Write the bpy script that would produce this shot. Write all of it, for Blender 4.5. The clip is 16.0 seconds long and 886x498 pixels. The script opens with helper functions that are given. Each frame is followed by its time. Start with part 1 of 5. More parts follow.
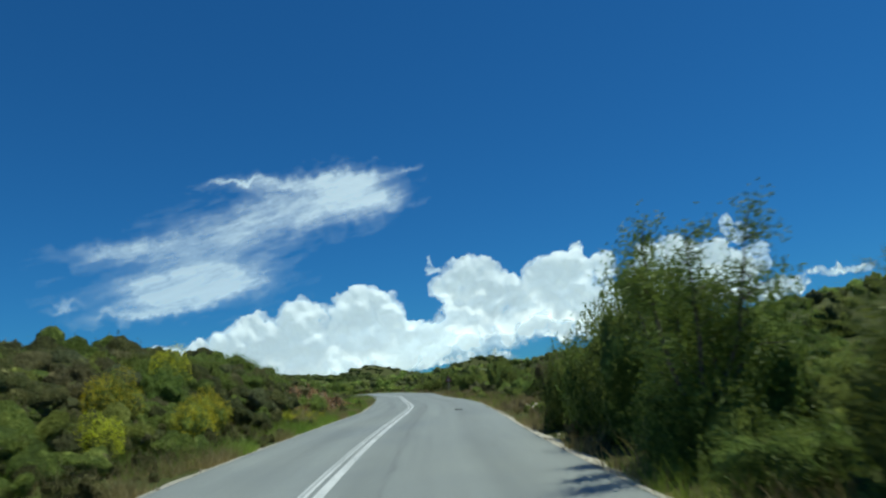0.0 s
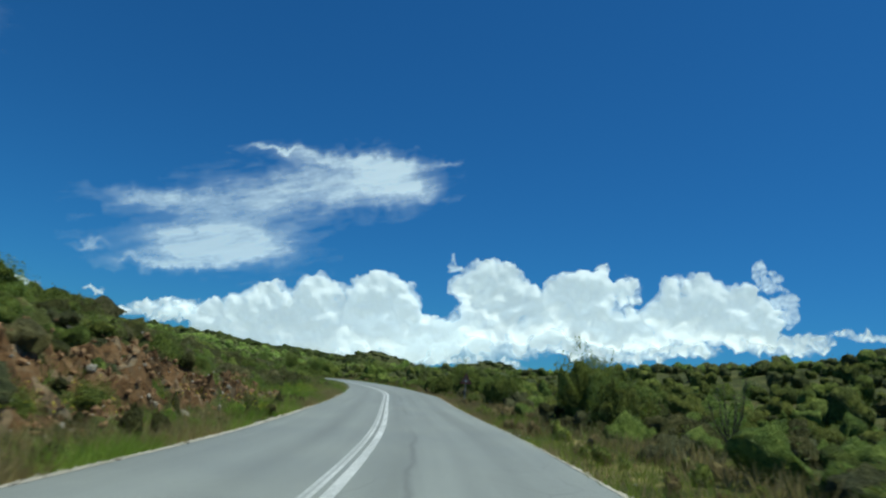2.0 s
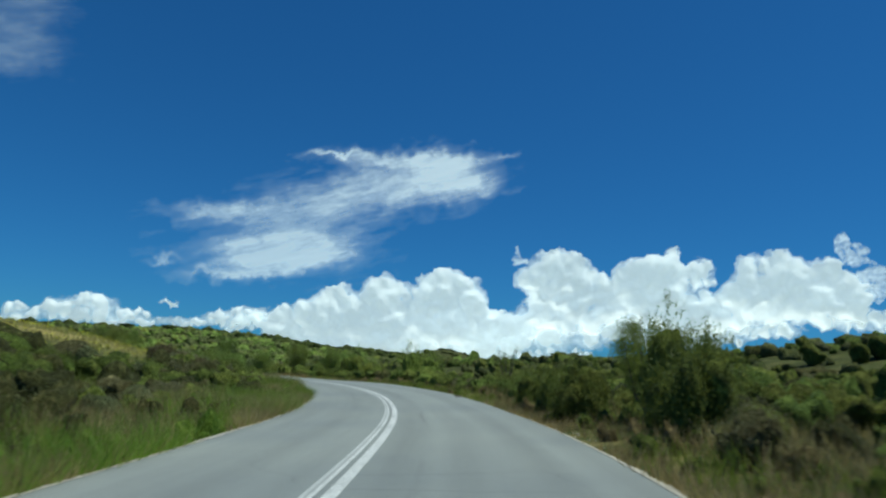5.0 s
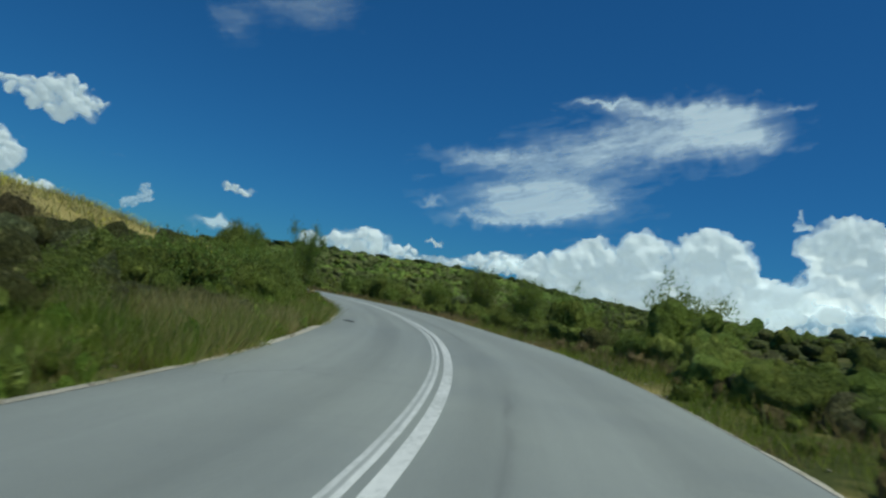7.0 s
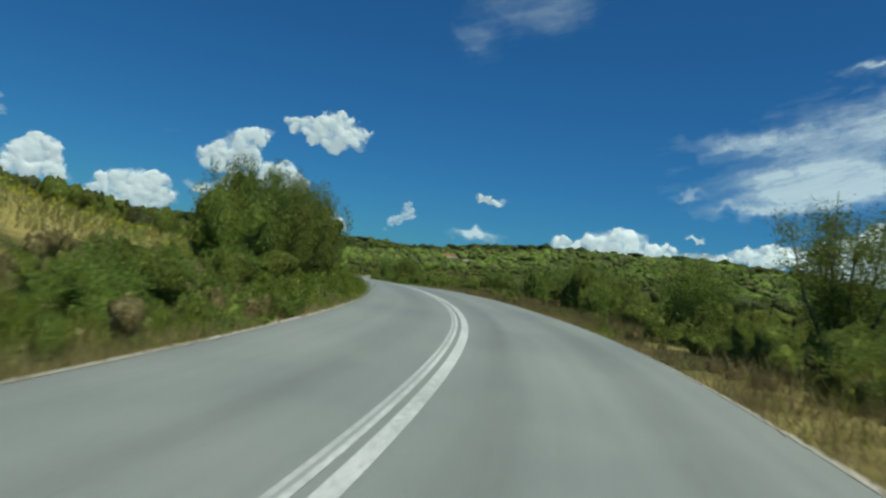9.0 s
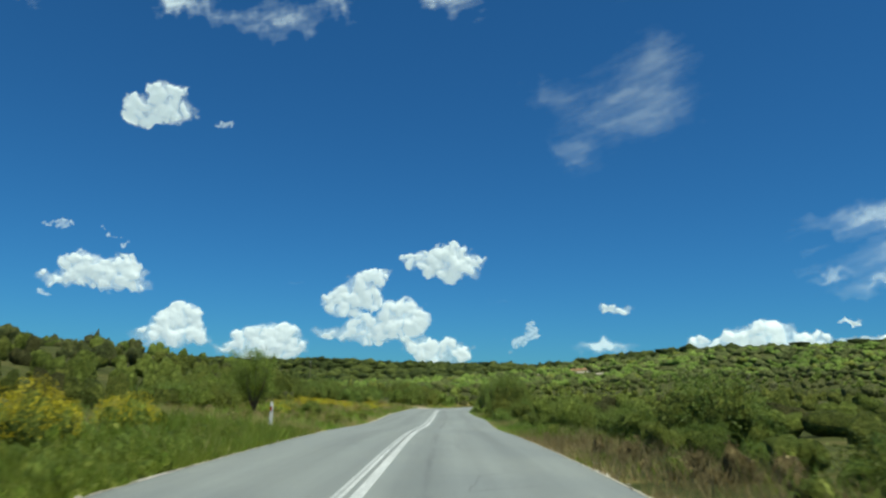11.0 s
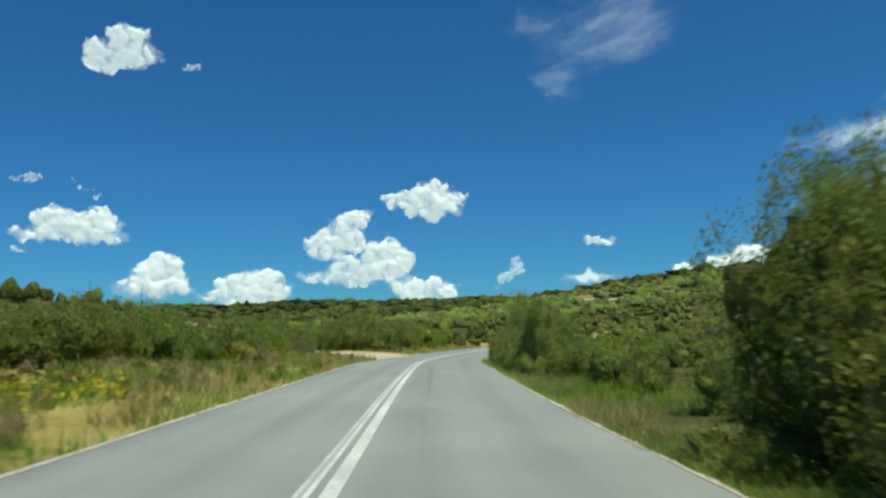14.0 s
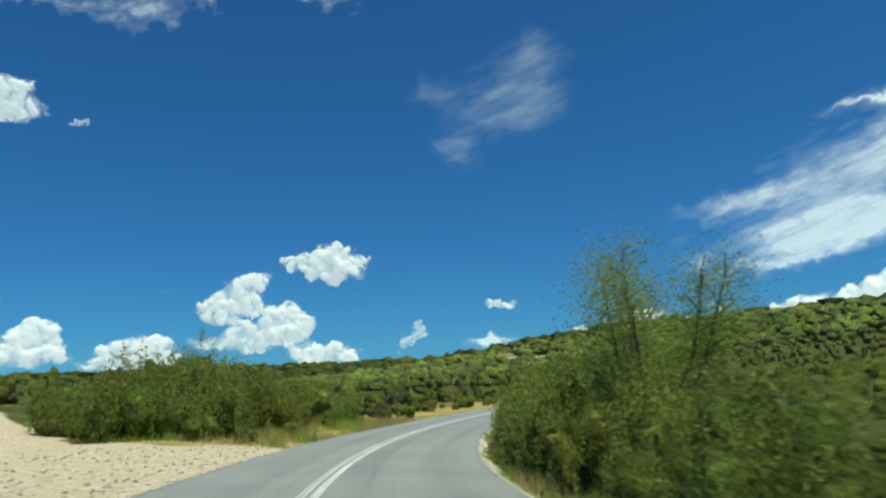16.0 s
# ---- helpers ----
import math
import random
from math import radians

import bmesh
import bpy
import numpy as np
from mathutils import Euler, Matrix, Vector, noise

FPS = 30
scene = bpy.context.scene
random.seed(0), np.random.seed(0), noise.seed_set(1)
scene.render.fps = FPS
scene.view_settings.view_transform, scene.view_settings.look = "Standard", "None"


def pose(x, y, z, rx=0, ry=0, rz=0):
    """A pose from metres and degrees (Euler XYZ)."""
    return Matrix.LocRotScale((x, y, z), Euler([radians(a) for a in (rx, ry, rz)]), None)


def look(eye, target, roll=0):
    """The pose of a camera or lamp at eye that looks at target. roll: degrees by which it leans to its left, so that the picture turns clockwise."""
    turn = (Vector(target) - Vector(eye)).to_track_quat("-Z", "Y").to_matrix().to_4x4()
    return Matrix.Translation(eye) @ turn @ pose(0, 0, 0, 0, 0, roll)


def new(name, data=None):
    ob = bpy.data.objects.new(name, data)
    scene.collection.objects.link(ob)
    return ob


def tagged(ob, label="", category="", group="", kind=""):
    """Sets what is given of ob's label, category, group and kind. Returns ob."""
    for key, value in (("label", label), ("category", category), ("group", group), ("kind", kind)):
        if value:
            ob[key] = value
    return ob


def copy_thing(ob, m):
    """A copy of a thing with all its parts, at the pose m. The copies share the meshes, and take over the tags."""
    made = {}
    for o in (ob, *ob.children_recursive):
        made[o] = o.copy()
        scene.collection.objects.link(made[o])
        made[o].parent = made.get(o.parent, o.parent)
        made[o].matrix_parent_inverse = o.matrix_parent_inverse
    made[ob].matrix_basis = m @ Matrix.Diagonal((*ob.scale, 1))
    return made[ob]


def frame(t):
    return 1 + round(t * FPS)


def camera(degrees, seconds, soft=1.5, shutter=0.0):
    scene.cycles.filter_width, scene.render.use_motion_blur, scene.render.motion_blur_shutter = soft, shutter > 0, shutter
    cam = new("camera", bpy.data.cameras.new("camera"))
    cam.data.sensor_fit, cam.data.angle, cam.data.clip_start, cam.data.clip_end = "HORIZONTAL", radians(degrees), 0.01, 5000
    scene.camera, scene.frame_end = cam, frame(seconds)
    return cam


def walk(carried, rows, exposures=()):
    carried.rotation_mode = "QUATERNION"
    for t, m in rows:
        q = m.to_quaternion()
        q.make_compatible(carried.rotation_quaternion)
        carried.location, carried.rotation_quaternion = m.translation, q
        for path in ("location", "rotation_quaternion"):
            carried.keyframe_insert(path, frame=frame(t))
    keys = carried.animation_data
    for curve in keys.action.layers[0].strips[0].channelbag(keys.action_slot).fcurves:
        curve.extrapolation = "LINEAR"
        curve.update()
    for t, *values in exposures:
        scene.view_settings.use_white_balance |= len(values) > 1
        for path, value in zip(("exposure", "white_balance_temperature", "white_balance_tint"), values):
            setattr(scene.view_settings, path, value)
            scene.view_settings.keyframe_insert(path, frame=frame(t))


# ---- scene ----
cam = camera(63.96, 16.0, soft=2.4, shutter=0.2)
PATH = [
    (0.0, pose(1.39, 0.05, 0.07, 101.61, 4.23, -0.45)),
    (0.5, pose(0.98, 7.65, 0.19, 102.53, -2.70, -1.06)),
    (1.0, pose(0.90, 15.21, 0.37, 102.61, -1.52, -1.19)),
    (1.5, pose(0.94, 22.60, 0.52, 101.62, -3.65, -0.02)),
    (2.0, pose(1.04, 29.64, 0.63, 101.49, -5.51, -0.30)),
    (2.5, pose(1.19, 36.40, 0.73, 103.76, -3.73, 0.44)),
    (3.0, pose(1.13, 43.13, 0.80, 104.54, -4.11, -0.49)),
    (5.5, pose(-1.25, 77.43, 1.41, 99.93, -3.54, 8.63)),
    (6.0, pose(-2.03, 84.83, 1.57, 99.23, -7.37, 14.34)),
    (6.5, pose(-3.12, 92.38, 1.69, 97.95, -8.67, 18.37)),
    (7.0, pose(-4.77, 99.77, 1.85, 94.68, -9.82, 25.39)),
    (7.5, pose(-6.90, 106.63, 2.02, 93.21, -9.39, 32.25)),
    (8.0, pose(-9.72, 113.30, 2.22, 91.68, -9.92, 37.39)),
    (8.5, pose(-13.45, 120.10, 2.28, 91.38, -9.23, 41.70)),
    (9.0, pose(-17.91, 126.83, 2.37, 91.95, -7.42, 46.11)),
    (9.5, pose(-23.07, 133.55, 2.51, 94.90, -4.22, 49.47)),
    (10.0, pose(-28.84, 139.83, 2.59, 96.34, -3.44, 53.95)),
    (12.5, pose(-61.96, 163.81, 2.37, 105.31, 1.10, 55.96)),
    (13.0, pose(-68.92, 168.34, 2.13, 101.18, 0.02, 57.63)),
    (13.5, pose(-75.99, 173.20, 1.98, 100.22, 0.84, 57.65)),
    (14.0, pose(-83.29, 178.38, 1.91, 96.25, 1.74, 55.60)),
    (14.5, pose(-90.96, 183.50, 1.79, 98.01, 3.06, 54.53)),
    (15.0, pose(-98.75, 188.50, 1.63, 99.37, 5.04, 49.84)),
    (15.5, pose(-106.53, 193.62, 1.50, 100.49, 3.76, 48.59)),
    (16.0, pose(-114.11, 198.91, 1.32, 101.14, 2.78, 47.76)),
]
walk(cam, PATH, exposures=((0.0, -0.02, 6350, -9), (5.0, -0.06, 6350, -9), (6.0, -0.14, 6400, -9), (7.0, -0.36, 6450, -9), (8.0, -0.38, 6600, -9), (8.5, -0.2, 6750, -9), (9.0, -0.14, 6900, -9), (9.5, 0.1, 7050, -9), (10.0, 0.2, 7100, -9), (12.5, 0.24, 7000, -9), (13.5, 0.26, 7250, -9), (14.5, 0.30, 7350, -9), (16.0, 0.26, 7150, -9)))

# ---- light ----
SUN_EL, SUN_AZ = 69.0, 84.0   # height above the horizon, and degrees clockwise from +y
sun_way = Vector((math.sin(radians(SUN_AZ)) * math.cos(radians(SUN_EL)), math.cos(radians(SUN_AZ)) * math.cos(radians(SUN_EL)), math.sin(radians(SUN_EL))))
sun = new("sun", bpy.data.lights.new("sun", "SUN"))
sun.data.energy, sun.data.angle, sun.data.color = 3.8, radians(0.53), (1.0, 0.955, 0.88)
sun.matrix_world = look(sun_way * 50, (0, 0, 0))

world = bpy.data.worlds.new("world")
scene.world = world
world.use_nodes = True
wt = world.node_tree
sky = wt.nodes.new("ShaderNodeTexSky")
sky.sky_type, sky.sun_disc = "NISHITA", False
sky.sun_elevation, sky.sun_rotation = radians(SUN_EL), radians(SUN_AZ)
sky.altitude, sky.air_density, sky.dust_density, sky.ozone_density = 600, 1.0, 0.25, 2.6
tint = wt.nodes.new("ShaderNodeMix")
tint.data_type, tint.blend_type = "RGBA", "MULTIPLY"
tint.inputs[0].default_value = 1.0
tint.inputs[7].default_value = (0.168, 0.5, 0.92, 1)
deep = wt.nodes.new("ShaderNodeGamma")
deep.inputs[1].default_value = 0.95
wt.links.new(sky.outputs[0], deep.inputs[0])
wt.links.new(deep.outputs[0], tint.inputs[6])
bg = wt.nodes["Background"]
wt.links.new(tint.outputs[2], bg.inputs[0])
bg.inputs[1].default_value = 0.096

# ---- materials ----
def material(name):
    m = bpy.data.materials.new(name)
    m.use_nodes = True
    return m, m.node_tree, m.node_tree.nodes["Principled BSDF"]


def node(t, kind, **values):
    n = t.nodes.new(kind)
    for key, value in values.items():
        n.inputs[key.replace("_", " ")].default_value = value
    return n


def noise_of(t, vector, scale, detail=4.0, rough=0.55, distortion=0.0):
    n = node(t, "ShaderNodeTexNoise", Scale=scale, Detail=detail, Roughness=rough, Distortion=distortion)
    if vector is not None:
        t.links.new(vector, n.inputs["Vector"])
    return n.outputs["Fac"]


def ramp(t, value, stops):
    r = t.nodes.new("ShaderNodeValToRGB")
    while len(r.color_ramp.elements) < len(stops):
        r.color_ramp.elements.new(0.5)
    for e, (at, colour) in zip(r.color_ramp.elements, stops):
        e.position, e.color = at, (*colour, 1) if len(colour) == 3 else colour
    t.links.new(value, r.inputs[0])
    return r.outputs[0]


def grey(v):
    return (v, v, v)


def blend(t, fac, a, b, mode="MIX"):
    m = t.nodes.new("ShaderNodeMix")
    m.data_type, m.blend_type = "RGBA", mode
    for socket, v in ((0, fac), (6, a), (7, b)):
        if isinstance(v, (int, float)):
            m.inputs[socket].default_value = v
        elif isinstance(v, tuple):
            m.inputs[socket].default_value = (*v, 1)
        else:
            t.links.new(v, m.inputs[socket])
    return m.outputs[2]


def arith(t, op, a, b=0.0):
    m = t.nodes.new("ShaderNodeMath")
    m.operation = op
    for i, v in enumerate((a, b)):
        if isinstance(v, (int, float)):
            m.inputs[i].default_value = v
        else:
            t.links.new(v, m.inputs[i])
    return m.outputs[0]


def bump(t, shader, height, strength, distance):
    b = node(t, "ShaderNodeBump", Strength=strength, Distance=distance)
    t.links.new(height, b.inputs["Height"])
    t.links.new(b.outputs[0], shader.inputs["Normal"])


def position(t):
    return t.nodes.new("ShaderNodeNewGeometry").outputs["Position"]


def attribute(t, name):
    a = t.nodes.new("ShaderNodeAttribute")
    a.attribute_name = name
    return a.outputs["Fac"]


def leaf_material(name, dark, mid, light, thin=0.15, mass=False):
    """Foliage: every bush its own tone, every leaf a shade of it. mass: the closed body of a bush, leaves too small to
    part, the shade in the gaps between them painted into its colour.
    """
    m, t, p = material(name)
    geo = t.nodes.new("ShaderNodeNewGeometry")
    info = t.nodes.new("ShaderNodeObjectInfo")
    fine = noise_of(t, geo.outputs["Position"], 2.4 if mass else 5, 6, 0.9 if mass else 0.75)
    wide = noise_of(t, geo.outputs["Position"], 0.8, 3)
    # on the mass the dark end is shade between leaves, painted as colour
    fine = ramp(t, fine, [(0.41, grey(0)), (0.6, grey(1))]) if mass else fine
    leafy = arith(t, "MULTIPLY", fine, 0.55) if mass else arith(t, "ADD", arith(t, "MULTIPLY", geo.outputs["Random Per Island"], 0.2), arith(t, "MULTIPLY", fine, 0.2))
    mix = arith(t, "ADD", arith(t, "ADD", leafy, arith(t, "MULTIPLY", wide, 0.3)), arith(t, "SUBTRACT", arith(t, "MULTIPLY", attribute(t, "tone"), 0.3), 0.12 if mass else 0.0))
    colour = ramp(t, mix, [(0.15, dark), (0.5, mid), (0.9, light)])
    hue = t.nodes.new("ShaderNodeHueSaturation")
    t.links.new(colour, hue.inputs["Color"])
    t.links.new(arith(t, "ADD", 0.478, arith(t, "MULTIPLY", info.outputs["Random"], 0.04)), hue.inputs["Hue"])
    t.links.new(arith(t, "ADD", 0.8, arith(t, "MULTIPLY", info.outputs["Random"], 0.45)), hue.inputs["Value"])
    t.links.new(hue.outputs[0], p.inputs["Base Color"])
    p.inputs["Roughness"].default_value = 0.85 if mass else 0.55
    p.inputs["Specular IOR Level"].default_value = 0.12 if mass else 0.3
    if mass:
        bump(t, p, fine, 1.0, 0.13)
        return m
    tr = t.nodes.new("ShaderNodeBsdfTranslucent")
    t.links.new(hue.outputs[0], tr.inputs["Color"])
    mx = t.nodes.new("ShaderNodeMixShader")
    mx.inputs[0].default_value = thin
    t.links.new(p.outputs[0], mx.inputs[1])
    t.links.new(tr.outputs[0], mx.inputs[2])
    t.links.new(mx.outputs[0], t.nodes["Material Output"].inputs["Surface"])
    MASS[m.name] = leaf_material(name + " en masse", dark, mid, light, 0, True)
    return m


MASS = {}
LEAF = leaf_material("maquis leaves", (0.076, 0.106, 0.022), (0.178, 0.23, 0.046), (0.335, 0.375, 0.085), 0.4)
LEAF_DARK = leaf_material("heath leaves", (0.065, 0.074, 0.026), (0.128, 0.138, 0.045), (0.235, 0.225, 0.08), 0.4)
LEAF_FRESH = leaf_material("fresh leaves", (0.11, 0.142, 0.026), (0.222, 0.275, 0.054), (0.385, 0.435, 0.1), 0.4)
LEAF_GREY = leaf_material("grey scrub leaves", (0.09, 0.105, 0.046), (0.172, 0.185, 0.08), (0.275, 0.275, 0.125), 0.3)
LEAF_BROWN = leaf_material("brown heath leaves", (0.092, 0.086, 0.038), (0.168, 0.152, 0.066), (0.262, 0.228, 0.1), 0.3)
LEAF_RUST = leaf_material("withered leaves", (0.12, 0.05, 0.025), (0.24, 0.1, 0.045), (0.32, 0.16, 0.08))
BLOOM = leaf_material("broom bloom", (0.55, 0.48, 0.01), (0.78, 0.7, 0.03), (0.88, 0.83, 0.08))
GRASS = leaf_material("verge grass", (0.1, 0.16, 0.02), (0.215, 0.295, 0.042), (0.38, 0.41, 0.095), 0.5)
DRY = leaf_material("dry grass", (0.179, 0.158, 0.0578), (0.336, 0.284, 0.116), (0.525, 0.452, 0.21), 0.4)


def bark_material():
    m, t, p = material("bark")
    n = noise_of(t, position(t), 9, 6)
    t.links.new(ramp(t, n, [(0.3, (0.06, 0.045, 0.03)), (0.7, (0.2, 0.16, 0.12))]), p.inputs["Base Color"])
    p.inputs["Roughness"].default_value = 0.9
    bump(t, p, n, 0.6, 0.03)
    return m


def woods_material():
    """Closed canopy seen from afar: each crown its own green, rough with leaf clumps."""
    m, t, p = material("far woods")
    geo = t.nodes.new("ShaderNodeNewGeometry")
    fine = noise_of(t, geo.outputs["Position"], 1.6, 6, 0.8)
    wide = noise_of(t, geo.outputs["Position"], 0.03, 4, 0.6)
    mix = arith(t, "ADD", arith(t, "MULTIPLY", geo.outputs["Random Per Island"], 0.3), arith(t, "ADD", arith(t, "MULTIPLY", fine, 0.35), arith(t, "MULTIPLY", wide, 0.4)))
    t.links.new(ramp(t, mix, [(0.3, (0.026, 0.036, 0.012)), (0.5, (0.062, 0.08, 0.022)), (0.72, (0.125, 0.145, 0.036))]), p.inputs["Base Color"])
    p.inputs["Roughness"].default_value = 0.9
    p.inputs["Specular IOR Level"].default_value = 0.1
    bump(t, p, fine, 0.8, 0.9)
    return m


def ground_material():
    m, t, p = material("hill ground")
    at = position(t)
    big, mid, fine = noise_of(t, at, 0.035, 5), noise_of(t, at, 0.4, 6, 0.65), noise_of(t, at, 6, 8, 0.7)
    scrub = ramp(t, mid, [(0.3, (0.035, 0.04, 0.014)), (0.5, (0.075, 0.085, 0.026)), (0.72, (0.15, 0.13, 0.05))])
    dry = ramp(t, mid, [(0.3, (0.2, 0.17, 0.06)), (0.55, (0.37, 0.3, 0.11)), (0.75, (0.5, 0.42, 0.18))])
    sand = ramp(t, fine, [(0.3, (0.42, 0.34, 0.23)), (0.7, (0.66, 0.57, 0.43))])
    earth = ramp(t, arith(t, "ADD", arith(t, "MULTIPLY", mid, 0.6), arith(t, "MULTIPLY", fine, 0.4)),
                 [(0.34, (0.035, 0.024, 0.014)), (0.46, (0.1, 0.064, 0.034)), (0.54, (0.22, 0.122, 0.056)), (0.6, (0.16, 0.11, 0.064)), (0.72, (0.42, 0.35, 0.26))])
    rough = arith(t, "MULTIPLY", arith(t, "SUBTRACT", mid, 0.5), 0.9)
    def mask(name):
        return ramp(t, arith(t, "ADD", attribute(t, name), rough), [(0.42, grey(0)), (0.6, grey(1))])
    c = blend(t, mask("dry"), scrub, dry)
    cell = t.nodes.new("ShaderNodeTexVoronoi")
    cell.inputs["Scale"].default_value = 2.6
    t.links.new(at, cell.inputs["Vector"])
    block = t.nodes.new("ShaderNodeSeparateColor")
    t.links.new(cell.outputs["Color"], block.inputs[0])
    earth = blend(t, 0.75, earth, ramp(t, block.outputs[0], [(0.1, (0.35, 0.33, 0.32)), (0.5, grey(0.9)), (0.75, (1.0, 1.05, 1.1)), (0.95, (1.5, 2.0, 2.6))]), "MULTIPLY")
    c = blend(t, mask("earth"), c, earth)
    c = blend(t, mask("sand"), c, sand)
    c = blend(t, 0.35, c, ramp(t, fine, [(0.3, grey(0.3)), (0.7, grey(1.5))]), "MULTIPLY")
    t.links.new(c, p.inputs["Base Color"])
    p.inputs["Roughness"].default_value = 0.95
    p.inputs["Specular IOR Level"].default_value = 0.1
    bump(t, p, arith(t, "ADD", mid, arith(t, "MULTIPLY", fine, 0.25)), 0.7, 0.3)
    return m


def noise_vec(t, vector):
    n = node(t, "ShaderNodeTexNoise", Scale=0.8, Detail=5.0)
    t.links.new(vector, n.inputs["Vector"])
    return n.outputs["Color"]


def asphalt_nodes(t):
    """The grey of worn asphalt: aggregate, lengthwise tyre bands, old stains and cracks; uv is metres across and along."""
    uv = t.nodes.new("ShaderNodeUVMap").outputs[0]
    at = position(t)
    sep = t.nodes.new("ShaderNodeSeparateXYZ")
    t.links.new(uv, sep.inputs[0])
    grain, patch = noise_of(t, at, 130, 3, 0.8), noise_of(t, at, 0.25, 5, 0.6)
    stretch = t.nodes.new("ShaderNodeMapping")
    stretch.inputs["Scale"].default_value = (1.6, 0.045, 1)
    t.links.new(uv, stretch.inputs[0])
    bands = noise_of(t, stretch.outputs[0], 1.0, 4, 0.5)
    c = ramp(t, grain, [(0.25, (0.17, 0.182, 0.172)), (0.5, (0.264, 0.282, 0.266)), (0.8, (0.39, 0.408, 0.384))])
    c = blend(t, 0.75, c, ramp(t, bands, [(0.3, grey(0.82)), (0.55, grey(1.0)), (0.75, grey(1.1))]), "MULTIPLY")
    c = blend(t, 0.6, c, ramp(t, patch, [(0.3, (0.8, 0.8, 0.82)), (0.65, (1.1, 1.09, 1.06))]), "MULTIPLY")
    wave = arith(t, "ABSOLUTE", arith(t, "SUBTRACT", arith(t, "MODULO", arith(t, "ABSOLUTE", arith(t, "ADD", sep.outputs[0], arith(t, "MULTIPLY", noise_of(t, at, 0.7, 3), 0.5))), 1.75), 0.95))
    tyres = ramp(t, wave, [(0.1, grey(0.86)), (0.45, grey(1.0))])
    c = blend(t, 0.8, c, tyres, "MULTIPLY")
    off_line = arith(t, "ABSOLUTE", arith(t, "SUBTRACT", arith(t, "ADD", sep.outputs[0], arith(t, "MULTIPLY", noise_of(t, at, 0.35, 5, 0.6), 0.5)), 1.15))
    seam = arith(t, "MULTIPLY", ramp(t, off_line, [(0.008, grey(1)), (0.09, grey(0))]), ramp(t, noise_of(t, stretch.outputs[0], 2.3, 5), [(0.45, grey(0)), (0.62, grey(0.4))]))
    c = blend(t, seam, c, grey(0.09))
    v = t.nodes.new("ShaderNodeTexVoronoi")
    v.feature = "DISTANCE_TO_EDGE"
    v.inputs["Scale"].default_value = 0.33
    warp = t.nodes.new("ShaderNodeMapping")
    t.links.new(blend(t, 0.5, at, noise_vec(t, at), "ADD"), warp.inputs[0])
    t.links.new(warp.outputs[0], v.inputs["Vector"])
    crack = arith(t, "MULTIPLY", ramp(t, v.outputs[0], [(0.0, grey(1)), (0.006, grey(0))]), ramp(t, noise_of(t, at, 0.2, 3), [(0.55, grey(0)), (0.66, grey(0.5))]))
    c = blend(t, crack, c, grey(0.06))
    return c, grain, patch, at


def asphalt_material():
    m, t, p = material("worn asphalt")
    c, grain, patch, at = asphalt_nodes(t)
    t.links.new(c, p.inputs["Base Color"])
    t.links.new(ramp(t, patch, [(0.3, grey(0.62)), (0.7, grey(0.8))]), p.inputs["Roughness"])
    bump(t, p, grain, 0.35, 0.006)
    return m


def paint_material():
    m, t, p = material("road paint")
    c, grain, patch, at = asphalt_nodes(t)
    worn = ramp(t, arith(t, "ADD", arith(t, "MULTIPLY", noise_of(t, at, 14, 6, 0.75), 0.7), arith(t, "MULTIPLY", noise_of(t, at, 0.5, 3), 0.35)), [(0.45, grey(1)), (0.62, grey(0.35))])
    paint = ramp(t, grain, [(0.3, (0.6, 0.6, 0.58)), (0.7, (0.82, 0.82, 0.8))])
    # the line towards the oncoming lane was painted twice: between the old strip and the new one the asphalt shows
    sep = t.nodes.new("ShaderNodeSeparateXYZ")
    t.links.new(t.nodes.new("ShaderNodeUVMap").outputs[0], sep.inputs[0])
    trough = ramp(t, arith(t, "ABSOLUTE", arith(t, "ADD", sep.outputs[0], 0.118)), [(0.014, grey(0.35)), (0.024, grey(1))])
    old = ramp(t, arith(t, "ADD", sep.outputs[0], 1.0), [(0.874, grey(0.72)), (0.89, grey(1))])
    worn = arith(t, "MULTIPLY", worn, arith(t, "MULTIPLY", trough, old))
    t.links.new(blend(t, worn, c, paint), p.inputs["Base Color"])
    p.inputs["Roughness"].default_value = 0.6
    bump(t, p, grain, 0.3, 0.004)
    return m


def gravel_material(name, low, high):
    m, t, p = material(name)
    at = position(t)
    fine, mid = noise_of(t, at, 22, 8, 0.75), noise_of(t, at, 0.8, 4)
    c = ramp(t, fine, [(0.28, low), (0.72, high)])
    c = blend(t, 0.6, c, ramp(t, mid, [(0.3, (0.65, 0.66, 0.52)), (0.55, grey(1.1))]), "MULTIPLY")
    t.links.new(c, p.inputs["Base Color"])
    p.inputs["Roughness"].default_value = 0.95
    bump(t, p, fine, 0.9, 0.03)
    return m


